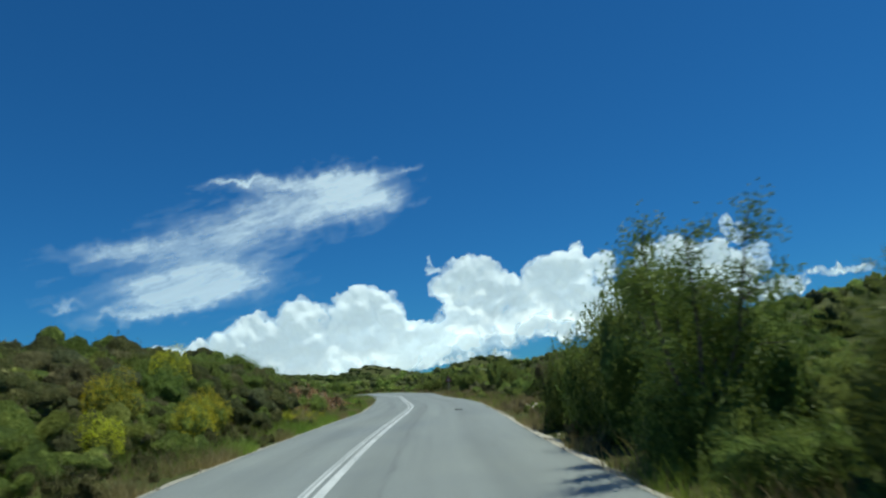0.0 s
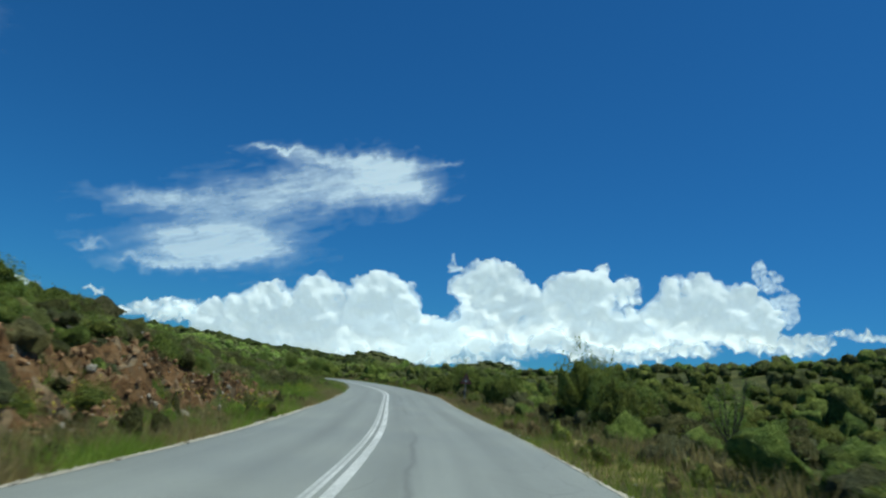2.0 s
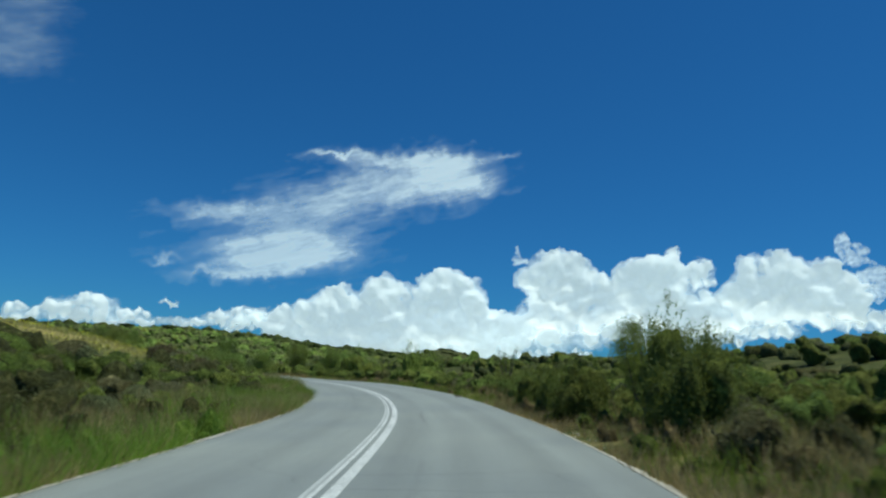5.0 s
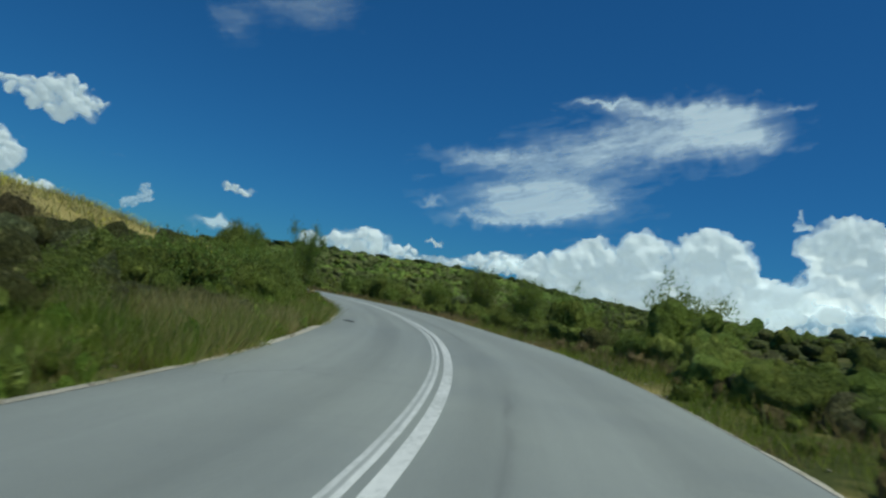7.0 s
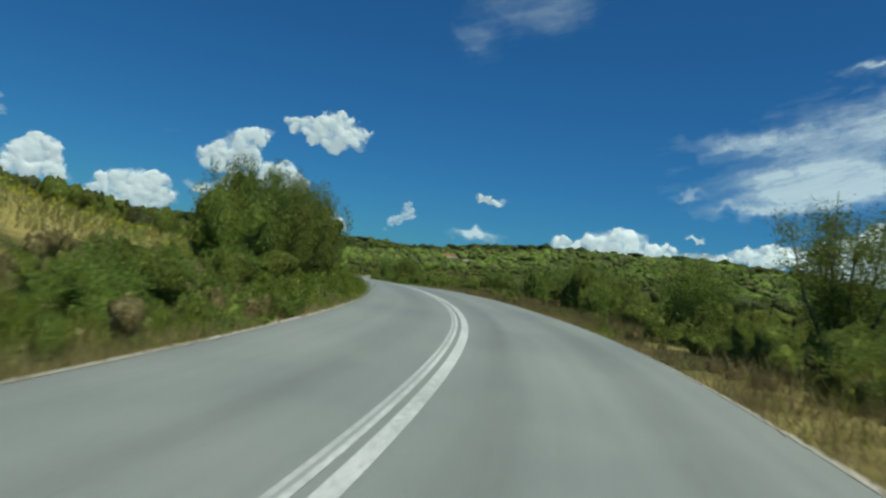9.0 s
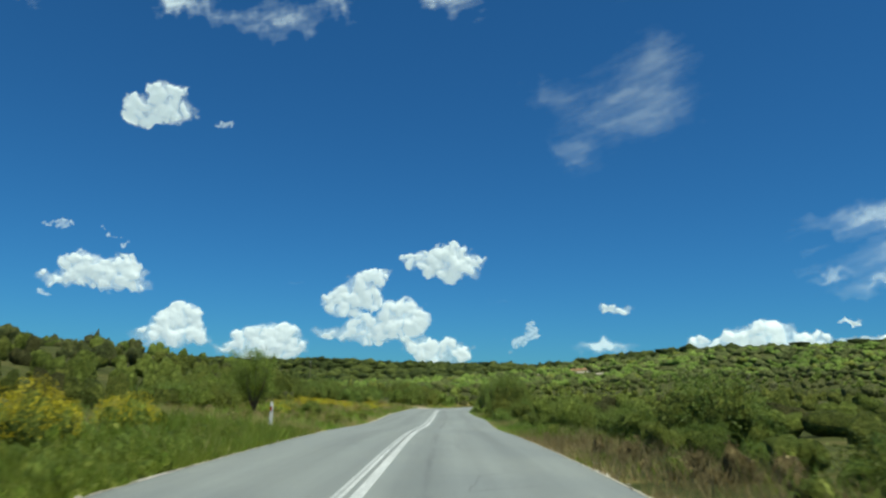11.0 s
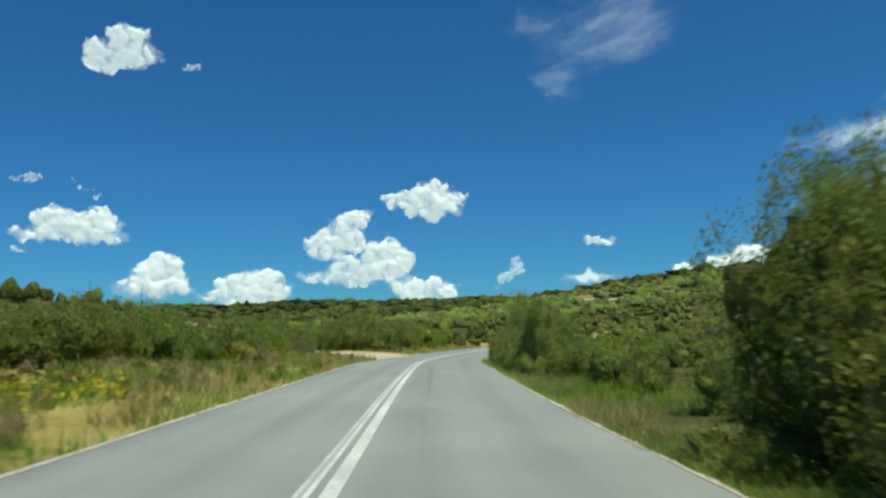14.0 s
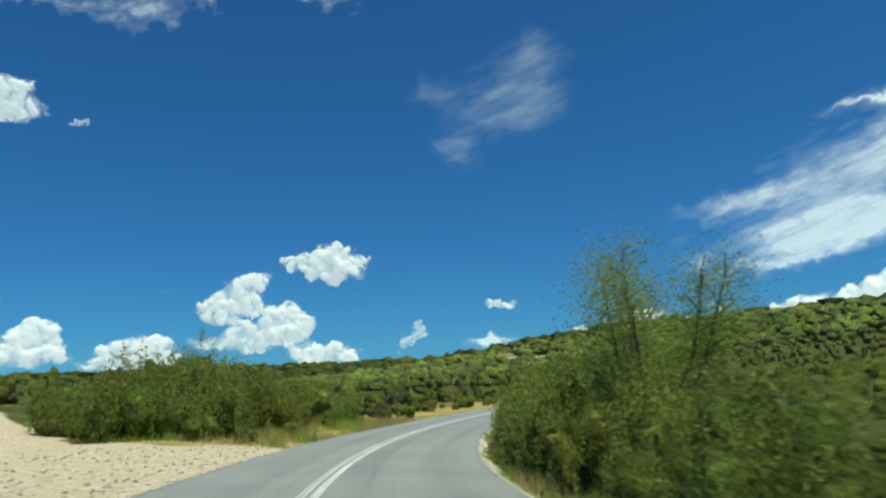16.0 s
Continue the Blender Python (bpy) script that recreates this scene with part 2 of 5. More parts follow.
def cloud_material(name, glow, cover, streak, soft=0.42):
    """Water droplets: white, lit by the sun, letting light through, with an added glow for scattered light and edges
    that thin out into the sky.
    """
    m, t, p = material(name)
    out = t.nodes["Material Output"]
    t.nodes.remove(p)
    coord = t.nodes.new("ShaderNodeUVMap").outputs[0]
    mp = t.nodes.new("ShaderNodeMapping")
    mp.inputs["Scale"].default_value = (0.5, 1.6, 1) if streak else (1, 1, 1)
    lay = t.nodes.new("ShaderNodeMapping")
    lay.inputs["Rotation"].default_value = (0, 0, radians(-15 if streak else 0))
    t.links.new(coord, lay.inputs[0])
    t.links.new(lay.outputs[0], mp.inputs[0])
    fine = noise_of(t, mp.outputs[0], 1.3 if streak else 2.2, 7, 0.58, 1.5 if streak else 0.3)
    d = arith(t, "ADD", attribute(t, "thick"), arith(t, "MULTIPLY", arith(t, "SUBTRACT", fine, 0.5), 0.4 if streak else 0.45))
    alpha = arith(t, "MULTIPLY", ramp(t, d, [(0.0, grey(0)), (0.35, grey(0.11)), (0.75, grey(0.46)), (1.0, grey(0.8))] if streak else [(0.0, grey(0)), (0.12, grey(0.25)), (soft, grey(1))]), cover)
    df, tl = t.nodes.new("ShaderNodeBsdfDiffuse"), t.nodes.new("ShaderNodeBsdfTranslucent")
    for s in (df, tl):
        s.inputs["Color"].default_value = (0.82, 0.84, 0.86, 1)
    b = node(t, "ShaderNodeBump", Strength=0.4, Distance=45.0)
    t.links.new(fine, b.inputs["Height"])
    t.links.new(b.outputs[0], df.inputs["Normal"])
    mx = t.nodes.new("ShaderNodeMixShader")
    mx.inputs[0].default_value = 0.5
    t.links.new(df.outputs[0], mx.inputs[1])
    t.links.new(tl.outputs[0], mx.inputs[2])
    # added emission, in place of light scattered within the cloud
    em = node(t, "ShaderNodeEmission", Strength=glow)
    em.inputs["Color"].default_value = (0.86, 0.95, 1.0, 1)
    add = t.nodes.new("ShaderNodeAddShader")
    t.links.new(mx.outputs[0], add.inputs[0])
    t.links.new(em.outputs[0], add.inputs[1])
    tp = t.nodes.new("ShaderNodeBsdfTransparent")
    fin = t.nodes.new("ShaderNodeMixShader")
    t.links.new(alpha, fin.inputs[0])
    t.links.new(tp.outputs[0], fin.inputs[1])
    t.links.new(add.outputs[0], fin.inputs[2])
    t.links.new(fin.outputs[0], out.inputs["Surface"])
    return m


BARK, GROUND, WOODS = bark_material(), ground_material(), woods_material()
ASPHALT, PAINT = asphalt_material(), paint_material()
SHOULDER = gravel_material("shoulder gravel", (0.36, 0.32, 0.25), (0.7, 0.65, 0.56))
STONE = gravel_material("pale stone", (0.28, 0.245, 0.19), (0.54, 0.48, 0.39))
REDSTONE = gravel_material("red stone", (0.17, 0.085, 0.04), (0.45, 0.27, 0.13))
CUMULUS = cloud_material("cumulus", 0.47, 1.0, False, 0.75)
WISPY = cloud_material("broken cumulus", 0.58, 0.7, False, 1.1)
CIRRUS = cloud_material("cirrus", 0.74, 0.84, True)
VEIL = cloud_material("thin cirrus", 0.5, 0.3, True)

# the road's centre line: bend per 100 m, height and cross slope at a mark every 12 m
MARK0, MARK = -15.0, 12.0
BEND = [-0.2848, -0.2899, -0.3020, -0.1438, 0.2911, 0.4537, 0.0259, -0.0503, 0.5585, 0.9172, 1.7752, 0.9111, 0.8951, 1.1841, 0.9918, 0.4425, 0.0362, -0.1945, -0.0077, 0.2635, -0.1247, -0.1004, -0.0946, -0.8068, -1.0085, -0.9158, -0.8326, -0.7553, -0.6915, -0.6399, -0.5997, -0.5701, -0.5507, -0.5411]
RISE = [-1.463, -1.289, -1.076, -0.816, -0.602, -0.486, -0.337, -0.141, 0.203, 0.362, 0.699, 0.991, 1.037, 1.257, 1.310, 1.351, 1.281, 1.048, 0.640, 0.687, 0.427, 0.257, 0.085, -0.288, -0.562, -0.681, -0.736, -0.688, -0.576, -0.436, -0.292, -0.152, -0.017, 0.114]
BANK = [0.0210, 0.0240, 0.0303, 0.0373, 0.0302, 0.0365, 0.0361, 0.0374, 0.0429, 0.0348, 0.0402, 0.0395, 0.0243, 0.0138, 0.0072, 0.0056, -0.0021, -0.0109, -0.0232, -0.0412, -0.0507, -0.0482, -0.0536, -0.0505, -0.0455, -0.0302, -0.0201, -0.0138, -0.0096, -0.0067, -0.0048, -0.0036, -0.0028, -0.0025]
HEAD0, X0 = 0.042489, 0.0007
LEFT, RIGHT = 2.92, 3.63

# ---- the lie of the land ----
def value_noise(x, y, seed=0):
    """Smooth noise from 0 to 1 on arrays."""
    xi, yi = np.floor(x).astype(np.int64), np.floor(y).astype(np.int64)
    fx, fy = x - xi, y - yi
    fx, fy = fx * fx * fx * (fx * (fx * 6 - 15) + 10), fy * fy * fy * (fy * (fy * 6 - 15) + 10)
    def lattice(i, j):
        n = (i * 374761393 + j * 668265263 + seed * 1442695041) & 0x7fffffff
        n = ((n ^ (n >> 13)) * 1274126177) & 0x7fffffff
        return ((n ^ (n >> 16)) & 0xffff) / 65535.0
    a, b, c, d = lattice(xi, yi), lattice(xi + 1, yi), lattice(xi, yi + 1), lattice(xi + 1, yi + 1)
    return (a * (1 - fx) + b * fx) * (1 - fy) + (c * (1 - fx) + d * fx) * fy


def fbm(x, y, octaves=5, gain=0.5, seed=0):
    total, amp, norm = 0.0, 1.0, 0.0
    for o in range(octaves):
        total = total + amp * value_noise(x * 2 ** o + 17.3 * o, y * 2 ** o - 9.1 * o, seed + o)
        norm += amp
        amp *= gain
    return total / norm


def smoothstep(a, b, v):
    f = np.clip((v - a) / (b - a), 0, 1)
    return f * f * (3 - 2 * f)


along = np.arange(-90.0, 400.0, 1.0)
marks = MARK0 + MARK * np.arange(len(BEND))
bend = np.interp(along, marks, BEND) / 100
bend[along < MARK0] = 0
turn = np.concatenate([[0], np.cumsum(bend[:-1])])
turn += HEAD0 - turn[90]
line_x = np.concatenate([[0], np.cumsum(-np.sin(turn[:-1]))])
line_y = np.concatenate([[0], np.cumsum(np.cos(turn[:-1]))])
line_x += X0 - line_x[90]
line_y -= line_y[90]
kernel = np.hanning(21) / np.hanning(21).sum()
line_z = np.convolve(np.pad(np.interp(along, marks, RISE), 10, mode="edge"), kernel, "valid")
line_b = np.interp(along, marks, BANK)


def on_road(s, off, up=0.0):
    """The place s metres along the road and off metres to the right of its centre line."""
    h = np.interp(s, along, turn)
    return np.stack([np.interp(s, along, line_x) + off * np.cos(h), np.interp(s, along, line_y) + off * np.sin(h),
                     np.interp(s, along, line_z) + np.clip(off, -6, 6) * np.interp(s, along, line_b) + up], -1)


def to_road(x, y):
    """For places on the plan: metres along the road and to the right of its centre line."""
    x, y = np.asarray(x, float), np.asarray(y, float)
    s, off = np.empty(x.shape), np.empty(x.shape)
    for i in range(0, len(x), 20000):
        a = slice(i, i + 20000)
        d2 = (x[a, None] - line_x) ** 2 + (y[a, None] - line_y) ** 2
        j = d2.argmin(1)
        dx, dy = x[a] - line_x[j], y[a] - line_y[j]
        s[a] = along[j] + np.clip(-dx * np.sin(turn[j]) + dy * np.cos(turn[j]), -1, 1)
        side = dx * np.cos(turn[j]) + dy * np.sin(turn[j])
        off[a] = np.where(side < 0, -1, 1) * np.sqrt(d2.min(1))
    return s, off


# height of the bank left of the road, and the fall right of it, along the way
BANK_S = [-90, -15, 8, 25, 45, 58, 72, 88, 104, 118, 135, 150, 170, 190, 400]
BANK_H = [1.0, 1.2, 1.8, 2.45, 2.6, 1.7, 1.0, 0.45, 0.53, 0.6, 0.91, 0.83, 0.23, 0.11, 0.2]
FALL_S = [-90, 0, 20, 60, 90, 130, 170, 200, 230, 400]
FALL_H = [0.3, 0.2, -0.4, -0.01, 0.03, -1.0, -1.1, -0.09, 0.4, 0.5]
# hills: centre x, y, height, spread along and across, turn of the long axis
HILLS = [
    (-219, 540, 25.5, 150, 90, 20),
    (330, 330, 10, 150, 200, 0),
    (180, 130, 13, 60, 120, 0),
    (-700, 500, 24.5, 330, 150, 60),
    (-1000, 330, 11, 250, 160, 90),
    (0, 1500, 34, 300, 200, 0),
    (-129, 1480, 26, 44, 150, 0),
    (107, 1480, 32, 60, 150, 0),
    (-420, 1500, 25, 260, 200, 0),
    (-60, 40, 2.3, 30, 60, 0),
    (-150, 130, 0.6, 60, 70, 30),
    (-170, 175, 6, 30, 30, 0),
    (480, 1200, 11.8, 300, 300, 0),
    (0, -700, 40.5, 500, 300, 0),
    (900, -100, 54.2, 400, 400, 0),
]


def land(x, y, s=None, off=None):
    """The ground's height at places on the plan."""
    if s is None:
        s, off = to_road(x, y)
    out = np.where(off > 0, off - RIGHT, -off - LEFT)
    near = np.interp(s, along, line_z) + np.clip(off, -6, 6) * np.interp(s, along, line_b)
    base = near * (1 - smoothstep(10, 160, out)) + 0.6 * smoothstep(10, 160, out)
    hills = np.zeros_like(base)
    for hx, hy, hh, ha, hb, ht in HILLS:
        c, n = math.cos(radians(ht)), math.sin(radians(ht))
        u, v = (x - hx) * c + (y - hy) * n, -(x - hx) * n + (y - hy) * c
        hills += hh * np.exp(-0.5 * ((u / ha) ** 2 + (v / hb) ** 2))
    hills *= smoothstep(2, 60, out)
    left = np.interp(s, BANK_S, BANK_H) * smoothstep(1.2, 7.0, out) * (1 - 0.6 * smoothstep(30, 90, out))
    right = np.interp(s, FALL_S, FALL_H) * smoothstep(1.5, 9.0, out) * (1 - smoothstep(40, 120, out))
    rough = (fbm(x / 7, y / 7, 4, 0.5, 3) - 0.5) * 0.9 * smoothstep(1.5, 9, out) + (fbm(x / 60, y / 60, 4, 0.5, 9) - 0.5) * 9 * smoothstep(60, 300, out)
    rock = smoothstep(22, 32, s) * (1 - smoothstep(52, 62, s)) * (off < 0) * smoothstep(1.5, 3.5, out) * (1 - smoothstep(8, 12, out))
    rough += (fbm(x / 1.6, y / 1.6, 4, 0.6, 21) - 0.5) * 1.5 * rock
    left = left + 1.5 * np.exp(-0.5 * ((s - 137) / 15) ** 2) * smoothstep(3.5, 13, out) * (1 - smoothstep(30, 70, out))
    left = left + 1.6 * smoothstep(178, 195, s) * (1 - smoothstep(245, 262, s)) * smoothstep(9, 24, out) * (1 - smoothstep(40, 80, out))
    verge = -0.16 + 0.14 * smoothstep(0.2, 1.6, out)
    return base + hills + np.where(off < 0, left, right) + rough + verge


def mesh_of(name, verts, faces, mat, smooth=False):
    me = bpy.data.meshes.new(name)
    verts, faces = np.asarray(verts, np.float32), np.asarray(faces, np.int32)
    k = faces.shape[1]
    me.vertices.add(len(verts))
    me.vertices.foreach_set("co", verts.ravel())
    me.loops.add(faces.size)
    me.loops.foreach_set("vertex_index", faces.ravel())
    me.polygons.add(len(faces))
    me.polygons.foreach_set("loop_start", np.arange(0, faces.size, k, dtype=np.int32))
    me.polygons.foreach_set("use_smooth", np.full(len(faces), smooth))
    me.update(calc_edges=True)
    if mat:
        me.materials.append(mat)
    return me


def attach(me, name, values):
    me.attributes.new(name, "FLOAT", "POINT").data.foreach_set("value", np.asarray(values, np.float32))


def sheet_faces(rows, cols):
    i = np.arange(rows - 1)[:, None] * cols + np.arange(cols - 1)[None, :]
    return np.stack([i, i + 1, i + cols + 1, i + cols], -1).reshape(-1, 4)


def spread(lo, hi, step, reach):
    """Even steps from lo to hi, then ever longer ones out to reach."""
    core = np.arange(lo, hi, step)
    grow = step * np.cumsum(1.13 ** np.arange(1, 60))
    return np.concatenate([(lo - grow[grow < reach])[::-1], core, core[-1] + grow[grow < reach]])


gx, gy = np.meshgrid(spread(-215, 50, 1.4, 3800), spread(-40, 330, 1.4, 3800))
fx, fy = gx.ravel(), gy.ravel()
gs, goff = to_road(fx, fy)
gout = np.where(goff > 0, goff - RIGHT, -goff - LEFT)
me = mesh_of("ground", np.stack([fx, fy, land(fx, fy, gs, goff)], 1), sheet_faces(*gx.shape), GROUND, True)
axis_x, axis_y, grid_z = gx[0], gy[:, 0], land(fx, fy, gs, goff).reshape(gx.shape)


def ground_at(x, y):
    """The height of the ground sheet itself, between its corners."""
    i, j = np.clip(np.searchsorted(axis_y, y) - 1, 0, len(axis_y) - 2), np.clip(np.searchsorted(axis_x, x) - 1, 0, len(axis_x) - 2)
    u, v = (x - axis_x[j]) / (axis_x[j + 1] - axis_x[j]), (y - axis_y[i]) / (axis_y[i + 1] - axis_y[i])
    return (grid_z[i, j] * (1 - u) + grid_z[i, j + 1] * u) * (1 - v) + (grid_z[i + 1, j] * (1 - u) + grid_z[i + 1, j + 1] * u) * v


patchy = fbm(fx / 18, fy / 18, 4, 0.5, 40)
# open dry meadow above the inside of the bend, and the dry verge
meadow = (goff < 0) * np.where(gs > 122, smoothstep(3, 6, gout), smoothstep(11, 21, gout)) * (1 - smoothstep(70, 110, gout)) * smoothstep(85, 105, gs) * (1 - smoothstep(165, 185, gs))
flat = (goff < 0) * (1 - smoothstep(9, 13, gout)) * smoothstep(172, 190, gs)
attach(me, "dry", np.clip(0.4 * (1 - smoothstep(1.5, 4.0, gout)) + meadow * 0.72 + flat * 0.55 + 0.35 * (patchy - 0.45), 0, 1))
attach(me, "earth", np.clip((0.35 + 0.9 * (patchy - 0.4)) * smoothstep(4, 20, gs) * (1 - smoothstep(62, 72, gs)), 0, 1) * (goff < 0) * smoothstep(1.5, 3, gout) * (1 - smoothstep(6, 11, gout)))
# the sandy track that leaves the road: a fan at the road, then a lane that climbs away
track_s, track_off = [262.0, 268.0, 273.0, 277.5, 282.0, 286.0, 290.0, 297.0], [-3.0, -5.5, -9.5, -15.0, -20.0, -25.0, -31.0, -44.0]
lane = on_road(np.array(track_s), np.array(track_off))
reach = np.min([np.hypot(fx - (a[0] * (1 - k) + b[0] * k), fy - (a[1] * (1 - k) + b[1] * k)) for a, b in zip(lane[:-1], lane[1:]) for k in (0, 0.25, 0.5, 0.75, 1)], axis=0)
fan = 1 - smoothstep(2.0, 3.4, np.hypot((gs - 268) / 3.6, (goff + 4.0) / 1.9))
sandy = np.maximum(1 - smoothstep(2.3, 3.5, reach), fan)
attach(me, "sand", sandy * (goff < 0))
ground = tagged(new("ground", me), "dry scrubby hill ground with red earth and grass", "ground", kind="structure")


def strip(name, offs, s0, s1, step, ups, mat, wobble=0.0, seed=5, wider=0.0):
    """A band along the road between the given offsets, wider before the end of the cutting where asked."""
    s = np.arange(s0, s1 + 0.01, step)
    cols = len(offs)
    S, F = np.repeat(s, cols), np.tile(np.asarray(offs, float), len(s))
    if wobble:
        edge = np.tile([0.0] * (cols - 1) + [1.0], len(s)) if abs(offs[-1]) > abs(offs[0]) else np.tile([1.0] + [0.0] * (cols - 1), len(s))
        F = F + edge * np.sign(F) * ((fbm(S / 1.6, S * 0 + 3.3, 5, 0.65, seed) - 0.5) * wobble + wider * (1 - smoothstep(58, 76, S)))
    co = on_road(S, F) + np.stack([S * 0, S * 0, np.tile(np.asarray(ups, float), len(s))], 1)
    me = mesh_of(name, co, sheet_faces(len(s), cols), mat, True)
    uv = me.uv_layers.new(name="UVMap")
    idx = np.empty(len(me.loops), np.int32)
    me.loops.foreach_get("vertex_index", idx)
    uv.data.foreach_set("uv", np.stack([F[idx], S[idx]], 1).astype(np.float32).ravel())
    return new(name, me)


road = tagged(strip("road", np.linspace(-LEFT, RIGHT, 9), -88, 392, 1.0, [0.0] * 9, ASPHALT), "worn pale grey asphalt two-lane road with bends", "road", kind="structure")
for n, (a, b) in enumerate(((-0.185, -0.045), (0.035, 0.185))):
    tagged(strip("lane_line", (a, b), -88, 392, 1.0, (0.005, 0.005), PAINT), "worn white solid line painted on the asphalt", "road marking", "double centre line", "structure")
tagged(strip("shoulder_left", (-LEFT - 0.46, -LEFT - 0.18, -LEFT + 0.03), -88, 392, 0.3, (-0.17, -0.03, 0.006), SHOULDER, 0.95, 6, 0.3), "narrow pale gravel shoulder along the asphalt", "road shoulder", kind="structure")
tagged(strip("shoulder_right", (RIGHT - 0.03, RIGHT + 0.1, RIGHT + 0.55), -88, 392, 0.4, (0.006, -0.03, -0.22), SHOULDER, 0.8, 7), "narrow pale gravel shoulder along the asphalt", "road shoulder", kind="structure")

# the red cutting left of the road: broken earth and rock in ledges
cs, co = np.meshgrid(np.arange(26.0, 70.0, 0.22), np.arange(1.1, 8.6, 0.16), indexing="ij")
fs, fo = cs.ravel(), -LEFT - co.ravel()
cp = on_road(fs, fo)
bite = smoothstep(30, 39, fs) * (1 - smoothstep(58, 67, fs)) * smoothstep(1.1, 2.2, co.ravel()) * (1 - smoothstep(3.3, 5.0, co.ravel()))
ledge = fbm(fs / 1.9, co.ravel() / 0.8, 3, 0.5, 61)
# loose blocks: each patch of the face stands out by its own amount
jit_s, jit_o = fs + 0.35 * np.sin(co.ravel() * 3.1), co.ravel() + 0.3 * np.sin(fs * 2.3)
block = value_noise(np.floor(jit_s / 0.42) * 1.0, np.floor(jit_o / 0.3) * 1.0, 64) - 0.5
crumble = np.abs(2 * fbm(fs / 0.9, co.ravel() / 0.7, 5, 0.6, 62) - 1)
cz = land(cp[:, 0], cp[:, 1], fs, fo) - 0.05 + bite * (0.16 + (np.floor(ledge * 9) / 9 - 0.4) * 1.3 + (0.45 - crumble) * 0.8 + block * 0.34)
me = mesh_of("rock_face", np.stack([cp[:, 0], cp[:, 1], cz], 1), sheet_faces(*cs.shape), GROUND)
attach(me, "dry", np.zeros(len(fs)))
attach(me, "earth", np.clip(bite * 1.15 - 0.5 * fbm(fs / 3.5, co.ravel() / 2.5, 3, 0.5, 63), 0, 1))
attach(me, "sand", np.zeros(len(fs)))
tagged(new("rock_face", me), "broken red earth and rock cutting beside the road", "rock face", kind="structure")


def rubble(count, seed, mat, label):
    """Loose broken stone lying on the face of the cutting."""
    rng = np.random.default_rng(seed)
    at = rng.choice(np.flatnonzero((bite > 0.12) & (bite < 2)), count)
    verts, faces = [], []
    bm = bmesh.new()
    bmesh.ops.create_icosphere(bm, subdivisions=1, radius=1)
    v, f = np.array([p.co for p in bm.verts]), np.array([[p.index for p in q.verts] for q in bm.faces])
    bm.free()
    for k, i in enumerate(at):
        r = 0.02 + 0.075 * rng.uniform(0, 1) ** 3
        shape = v * rng.uniform(0.5, 1.35, 3) * (1 + 0.24 * rng.normal(0, 1, (len(v), 1)))
        verts.append(shape * r + (cp[i, 0] + rng.normal(0, 0.06), cp[i, 1] + rng.normal(0, 0.06), cz[i] + 0.35 * r))
        faces.append(f + k * len(v))
    tagged(new("rubble", mesh_of("rubble", np.concatenate(verts), np.concatenate(faces), mat)), label, "rubble", kind="stuff")


rubble(3000, 65, REDSTONE, "ochre rubble strewn over the earth cutting")
rubble(550, 66, STONE, "pale rubble strewn over the earth cutting")


# bare earth banks on the far slopes: x, y, half length, half depth, height
BANKS = [(-376, 420, 12, 4, 0.9), (-316, 415, 6, 4, 1.5), (-284, 395, 8, 3, 0.7), (-303, 406, 5, 3, 0.9), (-560, 470, 13, 6, 1.6), (-462, 440, 8, 4, 1.0)]


def earth_bank(x, y, long, deep, tall, mat, seed):
    """A cut slope of bare soil, facing the road across the valley."""
    u, v = np.meshgrid(np.linspace(-1, 1, 26), np.linspace(-1, 1, 12), indexing="ij")
    a = math.atan2(x + 29, y - 140)
    c, n = math.cos(a), math.sin(a)
    px, py = x + u * long * c + v * deep * n, y - u * long * n + v * deep * c
    ragged = fbm(u * 3.1 + seed, v * 2.0, 4, 0.6, 300 + seed)
    up = tall * smoothstep(-1, 0.1, v) * (1 - smoothstep(0.5, 1.0, v)) * (1 - np.abs(u) ** 3) * (0.35 + 1.1 * ragged)
    z = ground_at(px.ravel(), py.ravel()) + up.ravel() - 0.25
    me = mesh_of("earth_bank", np.stack([px.ravel(), py.ravel(), z], 1), sheet_faces(26, 12), mat, True)
    tagged(new("earth_bank", me), "bare ochre earth bank on the far green hillside", "bank", "earth banks on the hills", "structure")


for n, row in enumerate(BANKS):
    earth_bank(*row, REDSTONE if n == 1 else STONE, n)


# ---- clouds, far off in the sky: lobes as azimuth, height, half width, half height, tilt in degrees ----
CUMULI, CIRRI = [], []
CUMULI.append([(-19.9, 4.2, 1.74, 0.74, 5), (-21.2, 3.6, 1.42, 0.51, 5), (-17.1, 3.8, 2.13, 1.67, 4), (-14.2, 4.8, 2.64, 2.24, 4), (-10.2, 5.4, 3.16, 2.63, 4), (-12.7, 3.0, 6.71, 1.79, 4), (-5.0, 6.1, 3.13, 2.76, 4), (-6.0, 3.6, 5.49, 1.82, 3), (-1.9, 4.2, 3.22, 1.92, 3), (3.9, 8.5, 2.98, 2.30, 2), (7.0, 7.0, 2.71, 2.06, 2), (3.6, 5.7, 3.65, 1.83, 3), (11.3, 7.9, 3.07, 2.49, 1), (12.8, 10.7, 0.40, 0.72, 1), (14.8, 9.1, 1.20, 1.25, 1), (19.5, 8.1, 3.02, 2.43, 0), (22.3, 7.7, 2.52, 2.34, 0), (24.5, 7.5, 1.70, 1.68, 0), (15.5, 6.2, 3.57, 1.68, 1)])
